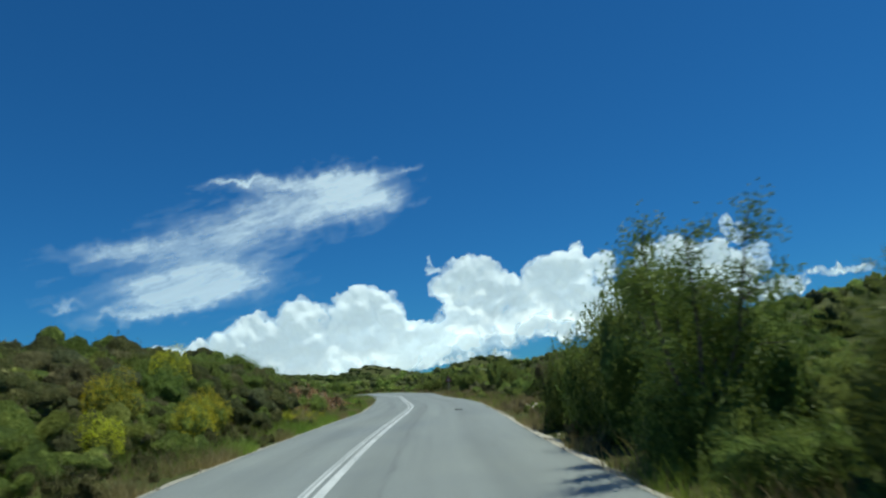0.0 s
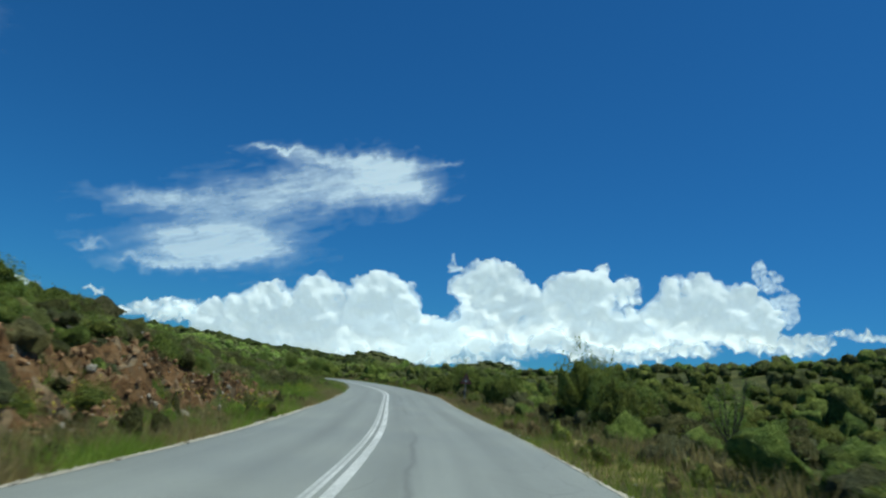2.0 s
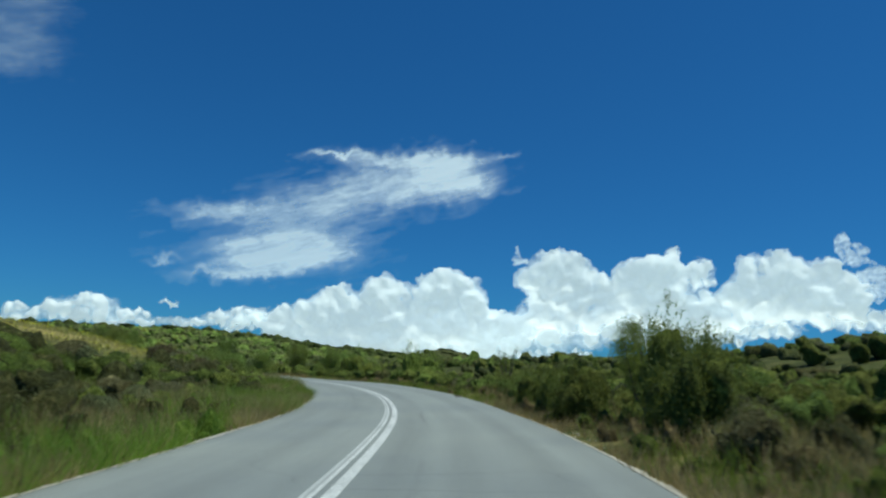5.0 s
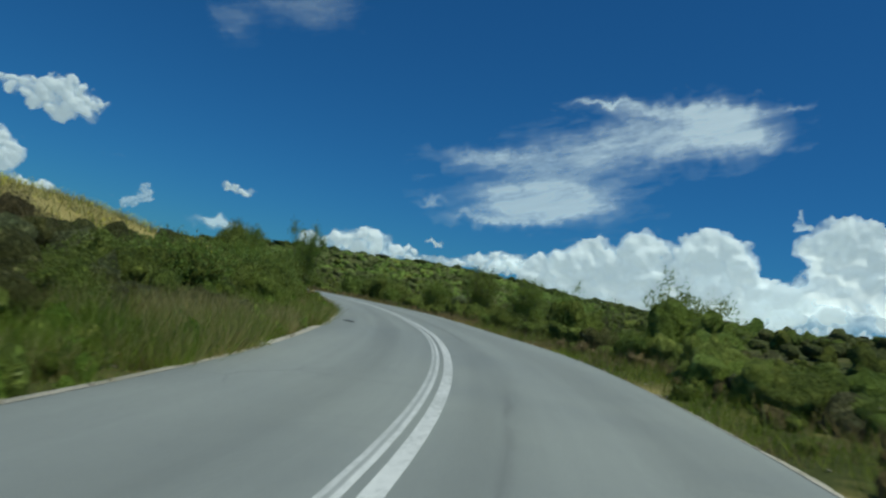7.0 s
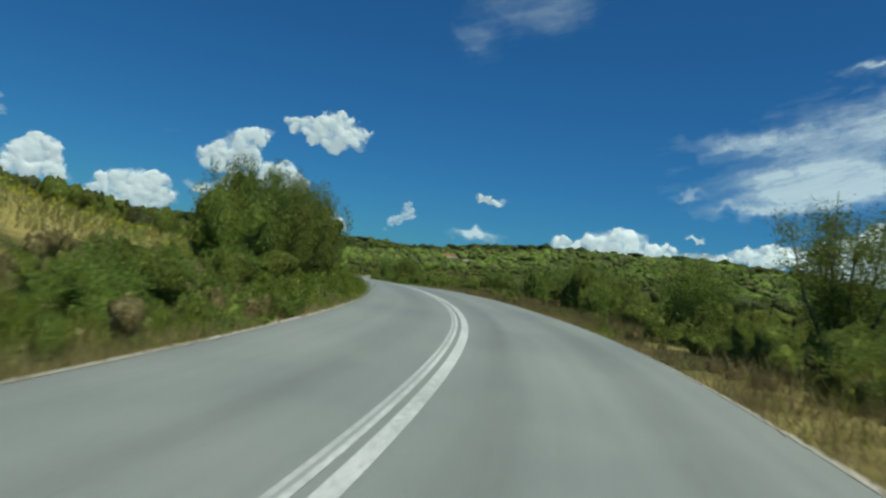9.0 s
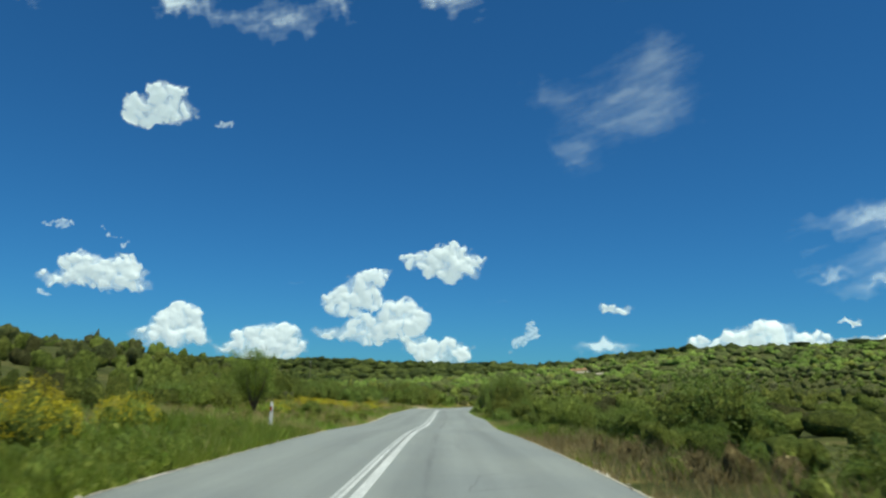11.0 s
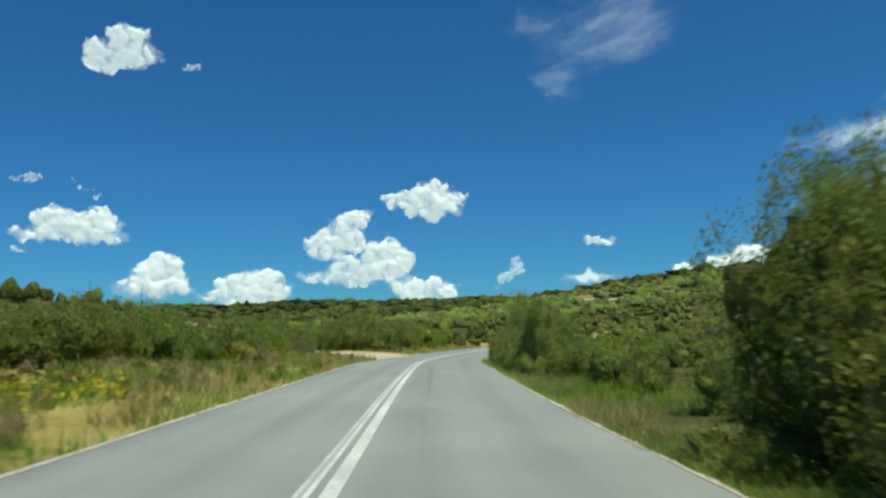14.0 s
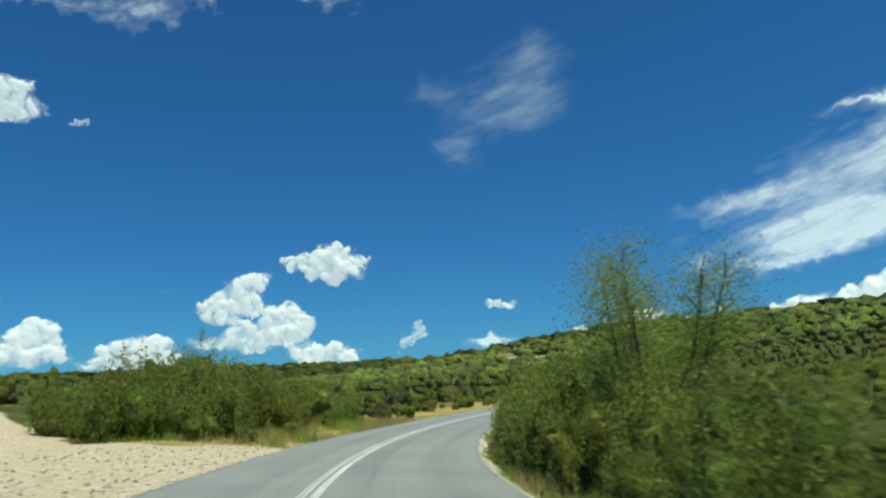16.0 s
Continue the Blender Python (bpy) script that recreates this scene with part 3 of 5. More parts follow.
CUMULI.append([(17.8, 5.2, 4.47, 0.87, 1), (10.0, 4.9, 3.96, 1.21, 2), (0.0, 3.8, 9.10, 1.55, 3), (-8.1, 2.6, 6.82, 0.90, 3), (4.2, 2.5, 3.17, 0.59, 3), (-13.4, 2.1, 5.30, 0.62, 4), (14.0, 4.2, 5.06, 0.62, 2), (-3.6, 2.3, 7.31, 0.54, 3)])
CUMULI.append([(24.6, 11.0, 0.54, 0.67, -1), (26.1, 8.9, 0.97, 1.16, 0), (25.3, 10.3, 0.90, 0.50, -1), (26.4, 7.5, 0.67, 0.58, 0)])
CUMULI.append([(26.1, 5.7, 2.55, 0.82, 1), (24.2, 5.5, 1.51, 0.58, 1), (28.0, 6.1, 1.77, 0.57, 0), (31.7, 6.7, 2.29, 0.35, 0)])
CUMULI.append([(0.6, 11.1, 0.42, 0.51, 3), (1.1, 10.5, 0.42, 0.42, 3)])
CUMULI.append([(-36.4, 3.4, 1.17, 0.73, 5), (-32.2, 4.1, 2.76, 1.09, 5), (-33.9, 3.7, 2.30, 0.75, 5), (-29.4, 3.7, 2.03, 0.77, 5), (-25.7, 3.7, 2.54, 0.44, 4), (-22.7, 4.0, 2.17, 0.71, 4), (-20.1, 4.5, 2.66, 0.72, 4), (-26.4, 5.0, 0.92, 0.17, 5)])
CUMULI.append([(-79.1, 20.2, 2.64, 1.08, 5), (-78.5, 21.4, 1.39, 0.92, 6), (-80.2, 19.6, 1.61, 0.69, 5)])
CUMULI.append([(-55.9, 9.8, 2.77, 1.16, -3), (-55.1, 10.7, 1.56, 0.89, -3), (-57.7, 10.1, 2.00, 0.80, -2), (-53.8, 10.2, 1.34, 0.62, -3)])
CUMULI.append([(-63.9, 6.6, 1.65, 1.06, -2), (-62.7, 8.1, 1.49, 1.06, -1), (-61.5, 8.8, 1.14, 0.62, -2), (-62.3, 6.9, 1.40, 0.88, -2)])
CUMULI.append([(-62.6, 4.1, 3.73, 0.70, -2), (-59.4, 5.6, 2.04, 1.42, -2), (-61.0, 4.7, 3.09, 0.97, -2)])
CUMULI.append([(-56.7, 2.9, 2.67, 0.89, -3), (-58.0, 3.2, 1.55, 0.89, -2), (-55.1, 3.1, 1.34, 0.80, -3)])
CUMULI.append([(-50.0, 3.6, 0.97, 0.67, -3), (-49.2, 4.5, 0.62, 0.71, -3), (-48.9, 5.2, 0.40, 0.53, -3)])
CUMULI.append([(-42.4, 6.3, 1.19, 0.44, -4), (-42.7, 6.2, 0.86, 0.35, -4)])
CUMULI.append([(-76.7, 3.6, 2.89, 0.90, -1), (-76.0, 4.8, 1.23, 1.07, -1), (-76.6, 4.2, 1.92, 1.15, -1)])
CUMULI.append([(-70.2, 2.7, 3.54, 0.94, -2), (-69.0, 3.6, 2.09, 1.12, -2), (-70.4, 3.3, 2.48, 1.11, -2)])
CUMULI.append([(-81.5, 7.9, 3.05, 1.03, 0), (-83.3, 8.2, 1.54, 0.94, 0), (-84.3, 7.3, 2.03, 0.62, 0), (-80.3, 8.5, 1.26, 0.72, 0), (-82.6, 7.3, 3.91, 0.47, 0)])
CUMULI.append([(-81.5, 10.7, 0.85, 0.32, 2), (-85.0, 11.4, 0.72, 0.34, 3), (-80.2, 9.8, 0.58, 0.24, 1), (-85.2, 6.1, 0.52, 0.38, 0)])
CUMULI.append([(-74.2, 20.0, 0.50, 0.20, 3)])
CIRRI.append([(-19.2, 9.3, 6.78, 1.81, 4), (-19.2, 9.3, 4.50, 1.17, 4), (-16.6, 10.2, 4.09, 1.36, 4), (-22.6, 7.6, 3.96, 0.45, 5), (-24.5, 12.3, 4.14, 0.79, 6), (-17.7, 12.4, 5.90, 1.81, 4), (-12.3, 14.9, 6.84, 1.81, 3), (-7.2, 16.6, 5.42, 2.02, 2), (-4.4, 16.7, 2.47, 1.71, 1), (-9.7, 18.0, 5.88, 0.63, 2), (-15.1, 17.9, 2.03, 0.22, 5), (-27.5, 8.3, 1.34, 0.22, 6)])
CIRRI.append([(-0.4, 18.7, 1.24, 0.31, 0), (-2.8, 18.4, 1.34, 0.22, 1), (-2.0, 15.6, 1.07, 0.45, 1)])
CIRRI.append([(-40.8, 23.2, 4.44, 2.19, -9), (-39.2, 21.4, 3.03, 2.01, -9), (-43.7, 20.7, 3.76, 1.65, -7), (-45.3, 18.3, 2.14, 1.19, -6), (-38.4, 24.7, 2.38, 1.17, -10), (-47.2, 23.1, 1.70, 1.23, -6), (-37.6, 26.2, 2.2, 1.1, -10), (-45.8, 18.9, 1.6, 0.7, -6)])
CIRRI.append([(-43.5, 3.3, 2.0, 0.42, -3), (-43.1, 3.45, 1.3, 0.34, -3), (-44.3, 3.3, 1.0, 0.32, -3)])
CIRRI.append([(-51.4, 6.8, 0.89, 0.18, -3), (-67.9, 8.0, 0.76, 0.13, -1)])
CIRRI.append([(-78.2, 28.4, 1.55, 1.26, 9), (-75.5, 27.8, 2.40, 1.05, 7), (-71.8, 27.4, 2.07, 1.16, 5), (-68.6, 28.5, 1.69, 1.24, 4), (-66.0, 30.9, 1.44, 1.55, 3), (-65.3, 29.5, 1.54, 1.24, 3), (-77.0, 30.2, 1.17, 0.78, 9), (-79.4, 28.0, 0.95, 0.87, 10)])
CIRRI.append([(-55.3, 30.6, 2.60, 1.49, -2), (-57.8, 31.8, 2.16, 1.64, 0), (-56.8, 32.7, 1.72, 1.14, -1), (-59.3, 32.9, 1.54, 1.13, 0)])
CIRRI.append([(-51.8, 34.1, 1.10, 0.36, -3), (-48.7, 31.6, 0.77, 0.41, -5), (-89.3, 26.3, 0.91, 0.95, 15), (-43.1, 33.0, 0.66, 0.32, -8)])
CIRRI.append([(-38.9, 31.2, 3.2, 1.5, -6), (-41.4, 32.8, 2.4, 1.4, -6), (-36.0, 31.8, 1.9, 1.1, -8)])
SKY_MID, SKY_FAR = (-40.0, 90.0, 0.0), 4600.0


def cloud(lobes, step, billow, relief, mat, label, seed, streak, thin=0.0):
    """A heap of droplets: a lumpy closed shell, bulging where the lobes are, thin at its ragged edge."""
    az = [a + k * w / math.cos(radians(e)) for a, e, w, h, r in lobes for k in (-1.5, 1.5)]
    el = [e + k * (h + 0.25 * w) for a, e, w, h, r in lobes for k in (-1.5, 1.5)]
    A, E = np.meshgrid(np.arange(min(az), max(az), step / math.cos(radians(max(el)))), np.arange(min(el), max(el), step))
    wx = A + billow * 1.6 * (fbm(A * 0.9, E * 0.9, 4, 0.55, seed) - 0.5)
    wy = E + billow * 1.6 * (fbm(A * 0.9 + 50, E * 0.9, 4, 0.55, seed + 1) - 0.5)
    solid = np.zeros_like(A) if streak else np.full_like(A, -1.0)
    for a, e, w, h, r in lobes:
        c, n = math.cos(radians(r)), math.sin(radians(r))
        dx, dy = (wx - a) * math.cos(radians(e)), wy - e
        part_of = 1.1 - ((dx * c + dy * n) / w) ** 2 - ((-dx * n + dy * c) / h) ** 2
        solid = solid + np.exp(1.0 * np.minimum(part_of, 1.1) - 1.1) * (part_of > -1.4) if streak else np.maximum(solid, part_of)
    if streak:
        lump = fbm(A * 0.3 + E * 0.11, E * 1.6 - A * 0.45, 5, 0.58, seed + 2)
        thick = np.minimum(solid, 1.5) * 0.72 + (lump - 0.5) * (0.85 if thin else 0.6) - 0.1 - thin * 0.9
        heap = np.clip(thick, 0, 1.4)
    else:
        # many small rounded heads crowd over each lobe
        rng = np.random.default_rng(seed)
        heads, total = np.full_like(A, -1.0), np.zeros_like(A)
        for a, e, w, h, r in lobes:
            least = min(w, h)
            for k in range(int(10 + 22 * min(w * h / 4, 1.6))):
                t, q = rng.uniform(0, 2 * math.pi), math.sqrt(rng.uniform(0, 1)) * 0.86
                c, n = math.cos(radians(r)), math.sin(radians(r))
                u, v = q * w * math.cos(t), q * h * math.sin(t)
                size = max(least * rng.uniform(0.28, 0.6), 0.16)
                dx, dy = (wx - a) * math.cos(radians(e)) - (u * c - v * n), wy - e - (u * n + v * c)
                d2 = (dx * dx + dy * dy) / size ** 2
                heads = np.maximum(heads, 1 - d2)
                rise = size * np.sqrt(np.clip(1 - d2, 0, 1)) + least * 0.9 * math.sqrt(max(1 - q * q, 0)) * np.clip(1 - d2, 0, 1) ** 0.25
                total += np.where(d2 < 1, np.exp(7 * rise) - 1, 0)
        fray = fbm(A * 1.6, E * 1.8, 5, 0.6, seed + 5)
        fray = 0.5 + (fray - 0.5) * (0.3 + 0.7 * smoothstep(4.0, 7.0, E))
        lump = fbm(A * 0.7, E * 0.9, 5, 0.55, seed + 2)
        thick = np.maximum(np.clip(heads, -1, 0.9), solid * 0.55) + (fray - 0.5) * (0.65 if billow < 1 else 1.1) * billow - 0.02 - thin
        heap = np.log(total + 1) / 7 + (1.0 if len(lobes) > 6 else 0.45) * lump + (0.5 if len(lobes) > 6 else 0.2) * np.abs(2 * fbm(A * 1.5, E * 1.7, 4, 0.5, seed + 8) - 1)
        for k in range(4 if len(lobes) > 6 else 3):
            heap[1:-1, 1:-1] = (heap[1:-1, 1:-1] * 2 + heap[:-2, 1:-1] + heap[2:, 1:-1] + heap[1:-1, :-2] + heap[1:-1, 2:]) / 6
    thick = np.where(solid > -0.3 if not streak else solid > 0.02, thick, -1)
    bulge = SKY_FAR * math.pi / 180 * relief * heap
    keep = thick > -0.12
    def shell(dist):
        a, e = np.radians(A), np.radians(E)
        return np.stack([SKY_MID[0] + dist * np.cos(e) * np.sin(a), SKY_MID[1] + dist * np.cos(e) * np.cos(a), SKY_MID[2] + dist * np.sin(e)], -1).reshape(-1, 3)
    quads = sheet_faces(*A.shape)
    quads = quads[keep.ravel()[quads].all(1)]
    used, inverse = np.unique(quads, return_inverse=True)
    quads = inverse.reshape(quads.shape)
    front = shell(SKY_FAR - bulge)[used]
    me = mesh_of("cloud", front, quads, mat, True)
    attach(me, "thick", np.clip(thick.ravel()[used], -0.2, 1.5))
    uv = me.uv_layers.new(name="UVMap")
    idx = np.empty(len(me.loops), np.int32)
    me.loops.foreach_get("vertex_index", idx)
    uv.data.foreach_set("uv", np.stack([A.ravel()[used][idx], E.ravel()[used][idx]], 1).astype(np.float32).ravel())
    return tagged(new("cloud", me), label, "cloud", "clouds in the sky", "structure")


for n, lobes in enumerate(CUMULI):
    wide = max(l[0] for l in lobes) - min(l[0] for l in lobes)
    high = min(l[1] for l in lobes) > 24 or max(l[2] for l in lobes) < 1.0
    cloud(lobes, 0.11 if wide > 15 else 0.07, 0.75 if wide > 15 else (1.35 if high else 0.75), 0.85 if wide > 15 else (0.12 if high else 0.36), WISPY if high else CUMULUS,
          "towering white cumulus bank above the far hills" if wide > 15 else ("ragged white shred of broken cumulus" if high else "small white fair-weather cumulus puff in blue sky"), 100 + 10 * n, False, 0.1 if high else 0.0)
for n, lobes in enumerate(CIRRI):
    faint = 18.0 < min(l[1] for l in lobes) < 22.0 or min(l[1] for l in lobes) > 31.0 or len(lobes) == 2
    cloud(lobes, 0.1, 1.6 if min(l[1] for l in lobes) > 22 else 0.9, 0.15, VEIL if faint else CIRRUS, "thin streaked white cirrus veil in blue sky" if faint else "bright streaked white cirrus cloud in blue sky", 700 + 10 * n, True, 0.22 if faint or min(l[1] for l in lobes) > 22 else 0.0)


# ---- plants ----
def crown_lobes(rng, count, spread_out, size, tall):
    """Rounded clumps that make up a crown of unit radius on the ground."""
    a = rng.uniform(0, 2 * np.pi, count)
    r = np.sqrt(rng.uniform(0, 1, count)) * spread_out
    z = tall * (0.12 + 0.72 * rng.uniform(0, 1, count) * (1 - 0.55 * r ** 2))
    return np.stack([r * np.cos(a), r * np.sin(a), z], 1), size * rng.uniform(0.7, 1.25, count)


def leaf_blades(rng, at, out, size, wild=0.7):
    """One pointed leaf at each place, lying along the crown or standing off it."""
    n = len(at)
    normal = out + rng.normal(0, wild * 0.72, (n, 3)) + (0, 0, 0.2)
    normal /= np.linalg.norm(normal, axis=1)[:, None] + 1e-9
    side = np.cross(normal, rng.normal(0, 1, (n, 3)))
    side /= np.linalg.norm(side, axis=1)[:, None] + 1e-9
    tip = np.cross(normal, side)
    # half of the leaves stand off the twig
    up = rng.uniform(0, 1, n) < 0.5
    tip[up] = (out + rng.normal(0, 0.4, (n, 3)))[up]
    tip /= np.linalg.norm(tip, axis=1)[:, None] + 1e-9
    side[up] = np.cross(tip, rng.normal(0, 1, (n, 3)))[up]
    side /= np.linalg.norm(side, axis=1)[:, None] + 1e-9
    normal = np.cross(side, tip)
    ln, wd = (size * rng.uniform(0.6, 1.4, n))[:, None], (size * rng.uniform(0.28, 0.5, n))[:, None]
    droop = normal * ln * 0.15
    v = np.stack([at - tip * ln * 0.45 + side * wd * 0.55, at - tip * ln * 0.3 - side * wd * 0.55, at + tip * ln * 0.55 - droop], 1)
    return v.reshape(-1, 3)


def lobe_leaves(rng, centres, radii, count, size, wild=0.7, ragged=0.0):
    pick = rng.choice(len(centres), count, p=radii ** 2 / (radii ** 2).sum())
    d = rng.normal(0, 1, (count, 3))
    d[:, 2] = d[:, 2] * 0.9 + 0.15
    d /= np.linalg.norm(d, axis=1)[:, None]
    at = centres[pick] + d * (radii[pick] * (rng.uniform(0.86, 1.16, count) + ragged * rng.uniform(0, 1, count) ** 4))[:, None]
    inside = np.zeros(count, bool)
    for c, r in zip(centres, radii):
        inside |= np.linalg.norm(at - c, axis=1) < 0.62 * r
    ok = ~inside & (at[:, 2] > 0.02)
    return leaf_blades(rng, at[ok], d[ok], size, wild)


def ball(subdivisions=2):
    bm = bmesh.new()
    bmesh.ops.create_icosphere(bm, subdivisions=subdivisions, radius=1)
    v = np.array([p.co for p in bm.verts])
    f = np.array([[p.index for p in q.verts] for q in bm.faces])
    bm.free()
    return v, f


BALL1, BALL2 = ball(1), ball(2)


BALL3, BALL4 = ball(3), ball(4)


def mound(rng, shape, centres, radii, rough=0.05):
    """The closed leafy body over a heap of rounded lobes, down to the ground."""
    V, F = shape
    mid = np.array((0, 0, 0.2))
    q = centres - mid
    b = V @ q.T
    inside = radii ** 2 - ((q ** 2).sum(1) - b ** 2)
    far = np.where(inside > 0, b + np.sqrt(np.maximum(inside, 0)), 0).max(1)
    v = V * (np.maximum(far, 0.25) * (1 + rng.normal(0, rough, len(V))))[:, None] + mid
    keep = F[(v[F][:, :, 2] > 0.0).any(1)]
    used, index = np.unique(keep, return_inverse=True)
    v = v[used]
    v[:, 2] = np.maximum(v[:, 2], -0.06)
    return v, index.reshape(keep.shape)


def knobs(rng, centres, radii, count, least, most):
    """Smaller lobes that stand out of the larger ones."""
    j = rng.integers(len(centres), size=count)
    d = rng.normal(0, 1, (count, 3)) + (0, 0, 0.5)
    d /= np.linalg.norm(d, axis=1)[:, None]
    return np.concatenate([centres, centres[j] + d * radii[j][:, None] * 0.88]), np.concatenate([radii, rng.uniform(least, most, count)])


def tube(path, radii, sides=5):
    """A tapered stem along a list of places."""
    path = np.asarray(path, float)
    verts, faces = [], []
    for i, (p, r) in enumerate(zip(path, radii)):
        d = path[min(i + 1, len(path) - 1)] - path[max(i - 1, 0)]
        d /= np.linalg.norm(d) + 1e-9
        u = np.cross(d, (0.31, 0.95, 0.1))
        u /= np.linalg.norm(u) + 1e-9
        w = np.cross(d, u)
        a = np.arange(sides) * 2 * np.pi / sides
        verts.append(p + r * (np.cos(a)[:, None] * u + np.sin(a)[:, None] * w))
        if i:
            b0, b1, k = (i - 1) * sides, i * sides, np.arange(sides)
            faces.append(np.stack([b0 + k, b0 + (k + 1) % sides, b1 + (k + 1) % sides, b1 + k], 1))
    return np.concatenate(verts), np.concatenate(faces)


def joined(pieces):
    verts, faces, n = [], [], 0
    for v, f in pieces:
        verts.append(v)
        faces.append(f + n)
        n += len(v)
    return np.concatenate(verts), np.concatenate(faces)


def as_blades(v):
    return np.arange(len(v)).reshape(-1, 3)


def part(name, me, parent, label=""):
    ob = new(name, me)
    ob.parent = parent
    return tagged(ob, label)


def make_shrub(name, seed, leaves, leaf, mat, lobes=16, tall=1.0, bloom=0, lobe=0.36):
    """A shrub of unit radius: bent stems, a close inner body and a ragged leafy crown in sprays."""
    rng = np.random.default_rng(seed)
    root = new(name)
    centres, radii = crown_lobes(rng, lobes, 0.72 if lobe > 0.3 else 0.8, lobe, tall)
    for c in centres[:3]:
        part("stem", mesh_of("stem", *tube([(0.1 * rng.normal(), 0.1 * rng.normal(), -0.12), c * (0.45, 0.45, 0.5) + rng.normal(0, 0.04, 3), c], (0.035, 0.025, 0.008)), BARK, True), root)
    body_c, body_r = knobs(rng, centres, radii, lobes * 3, lobe * 0.3, lobe * 0.55)
    crown_v = lobe_leaves(rng, body_c, body_r, leaves, leaf, 0.75, 0.3)
    shoots = []
    for k in range(46):
        j = rng.integers(lobes)
        d = rng.normal(0, 0.45, 3) + (0, 0, 0.9)
        d /= np.linalg.norm(d)
        n = 16
        base = centres[j] + d * radii[j] * 0.8
        at = base + d * (np.linspace(0.0, rng.uniform(0.12, 0.34) * lobe / 0.36, n))[:, None] + rng.normal(0, 0.025, (n, 3))
        shoots.append(leaf_blades(rng, at, np.tile(d, (n, 1)), leaf, 1.0))
    crown_v = np.concatenate([crown_v] + shoots)
    crown = part("crown", mesh_of("crown", crown_v, as_blades(crown_v), mat), root)
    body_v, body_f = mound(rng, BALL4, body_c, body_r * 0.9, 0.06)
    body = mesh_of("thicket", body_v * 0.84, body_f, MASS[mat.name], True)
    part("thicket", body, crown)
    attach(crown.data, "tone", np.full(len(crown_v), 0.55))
    # body darker than the crown: shade among the leaves put into its colour
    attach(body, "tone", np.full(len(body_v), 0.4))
    if bloom:
        top = lobe_leaves(rng, centres + (0, 0, 0.05), radii * 1.1, bloom, leaf * 1.15)
        top = top.reshape(-1, 3, 3)
        top = top[top[:, 0, 2] > 0.3 * tall].reshape(-1, 3)
        flower = mesh_of("blossom", top, as_blades(top), BLOOM)
        attach(flower, "tone", np.full(len(top), 0.5))
        part("blossom", flower, crown, "bright yellow blossom")
    return root


def make_tree(name, seed, shoots, leaves, leaf, mat, lean=0.3, low=0.25, fat=0.06, clump=0.13):
    """A small tree, one metre tall before it is scaled: a forked tapered trunk, limbs, and leaves bunched along the upper limbs."""
    rng = np.random.default_rng(seed)
    root = new(name)
    wood, bunches, ways = [], [], []
    fork = np.array([rng.normal(0, 0.02), rng.normal(0, 0.02), low])
    wood.append(tube([(0, 0, -0.06), fork * 0.55 + (0.01, 0, 0), fork], (fat, fat * 0.8, fat * 0.62), 7))
    for k in range(shoots):
        a = 2 * np.pi * k / shoots + rng.normal(0, 0.4)
        reach, high = lean * rng.uniform(0.25, 1.1), rng.uniform(0.62, 1.0)
        tip = np.array([reach * math.cos(a), reach * math.sin(a), high])
        mid = fork + (tip - fork) * 0.5 + (0.05 * math.cos(a), 0.05 * math.sin(a), -0.02)
        wood.append(tube([fork * 0.9, mid, tip], (fat * 0.5, fat * 0.3, fat * 0.07)))
        for j in range(7):
            f = rng.uniform(0.25, 1.0)
            p = fork + (mid - fork) * 2 * f if f < 0.5 else mid + (tip - mid) * (2 * f - 1)
            d = np.array([math.cos(a + rng.normal(0, 1.1)), math.sin(a + rng.normal(0, 1.1)), rng.uniform(0.1, 1.0)])
            d /= np.linalg.norm(d)
            end = p + d * rng.uniform(0.06, 0.2) * (1.15 - 0.5 * f)
            wood.append(tube([p, (p + end) / 2 + (0, 0, 0.01), end], (fat * 0.16, fat * 0.1, fat * 0.04), 4))
            bunches += [end, (p + end) / 2, p]
            ways += [d, d, d]
    bunches, ways = np.array(bunches), np.array(ways)
    pick = rng.integers(len(bunches), size=leaves)
    at = bunches[pick] + rng.normal(0, clump * 0.5, (leaves, 3)) * (1, 1, 0.8)
    v = leaf_blades(rng, at, ways[pick] * 0.6, leaf, 0.9)
    part("trunk", mesh_of("trunk", *joined(wood), BARK, True), root)
    crown = part("crown", mesh_of("crown", v, as_blades(v), mat), root)
    attach(crown.data, "tone", np.full(len(v), 0.5))
    return root


shrubs = [make_shrub("shrub", 11 + k, 6500, 0.056, (LEAF, LEAF_FRESH, LEAF, LEAF_FRESH, LEAF)[k], 13 + k, (1.0, 1.15, 0.85, 1.3, 1.0)[k]) for k in range(5)]
grey_shrub = make_shrub("shrub", 31, 7000, 0.04, LEAF_GREY, 16, 0.8)
rust_shrub = make_shrub("shrub", 32, 6000, 0.045, LEAF_RUST, 14, 1.1)
brown_shrub = make_shrub("shrub", 36, 6500, 0.045, LEAF_BROWN, 15, 1.1)
broom = make_shrub("broom_bush", 33, 3600, 0.045, LEAF_FRESH, 16, 0.95, 5600)
big_shrub = make_shrub("shrub", 35, 42000, 0.027, LEAF, 46, 1.05, 0, 0.24)
straw_shrub = make_shrub("shrub", 37, 4200, 0.05, DRY, 14, 0.9)
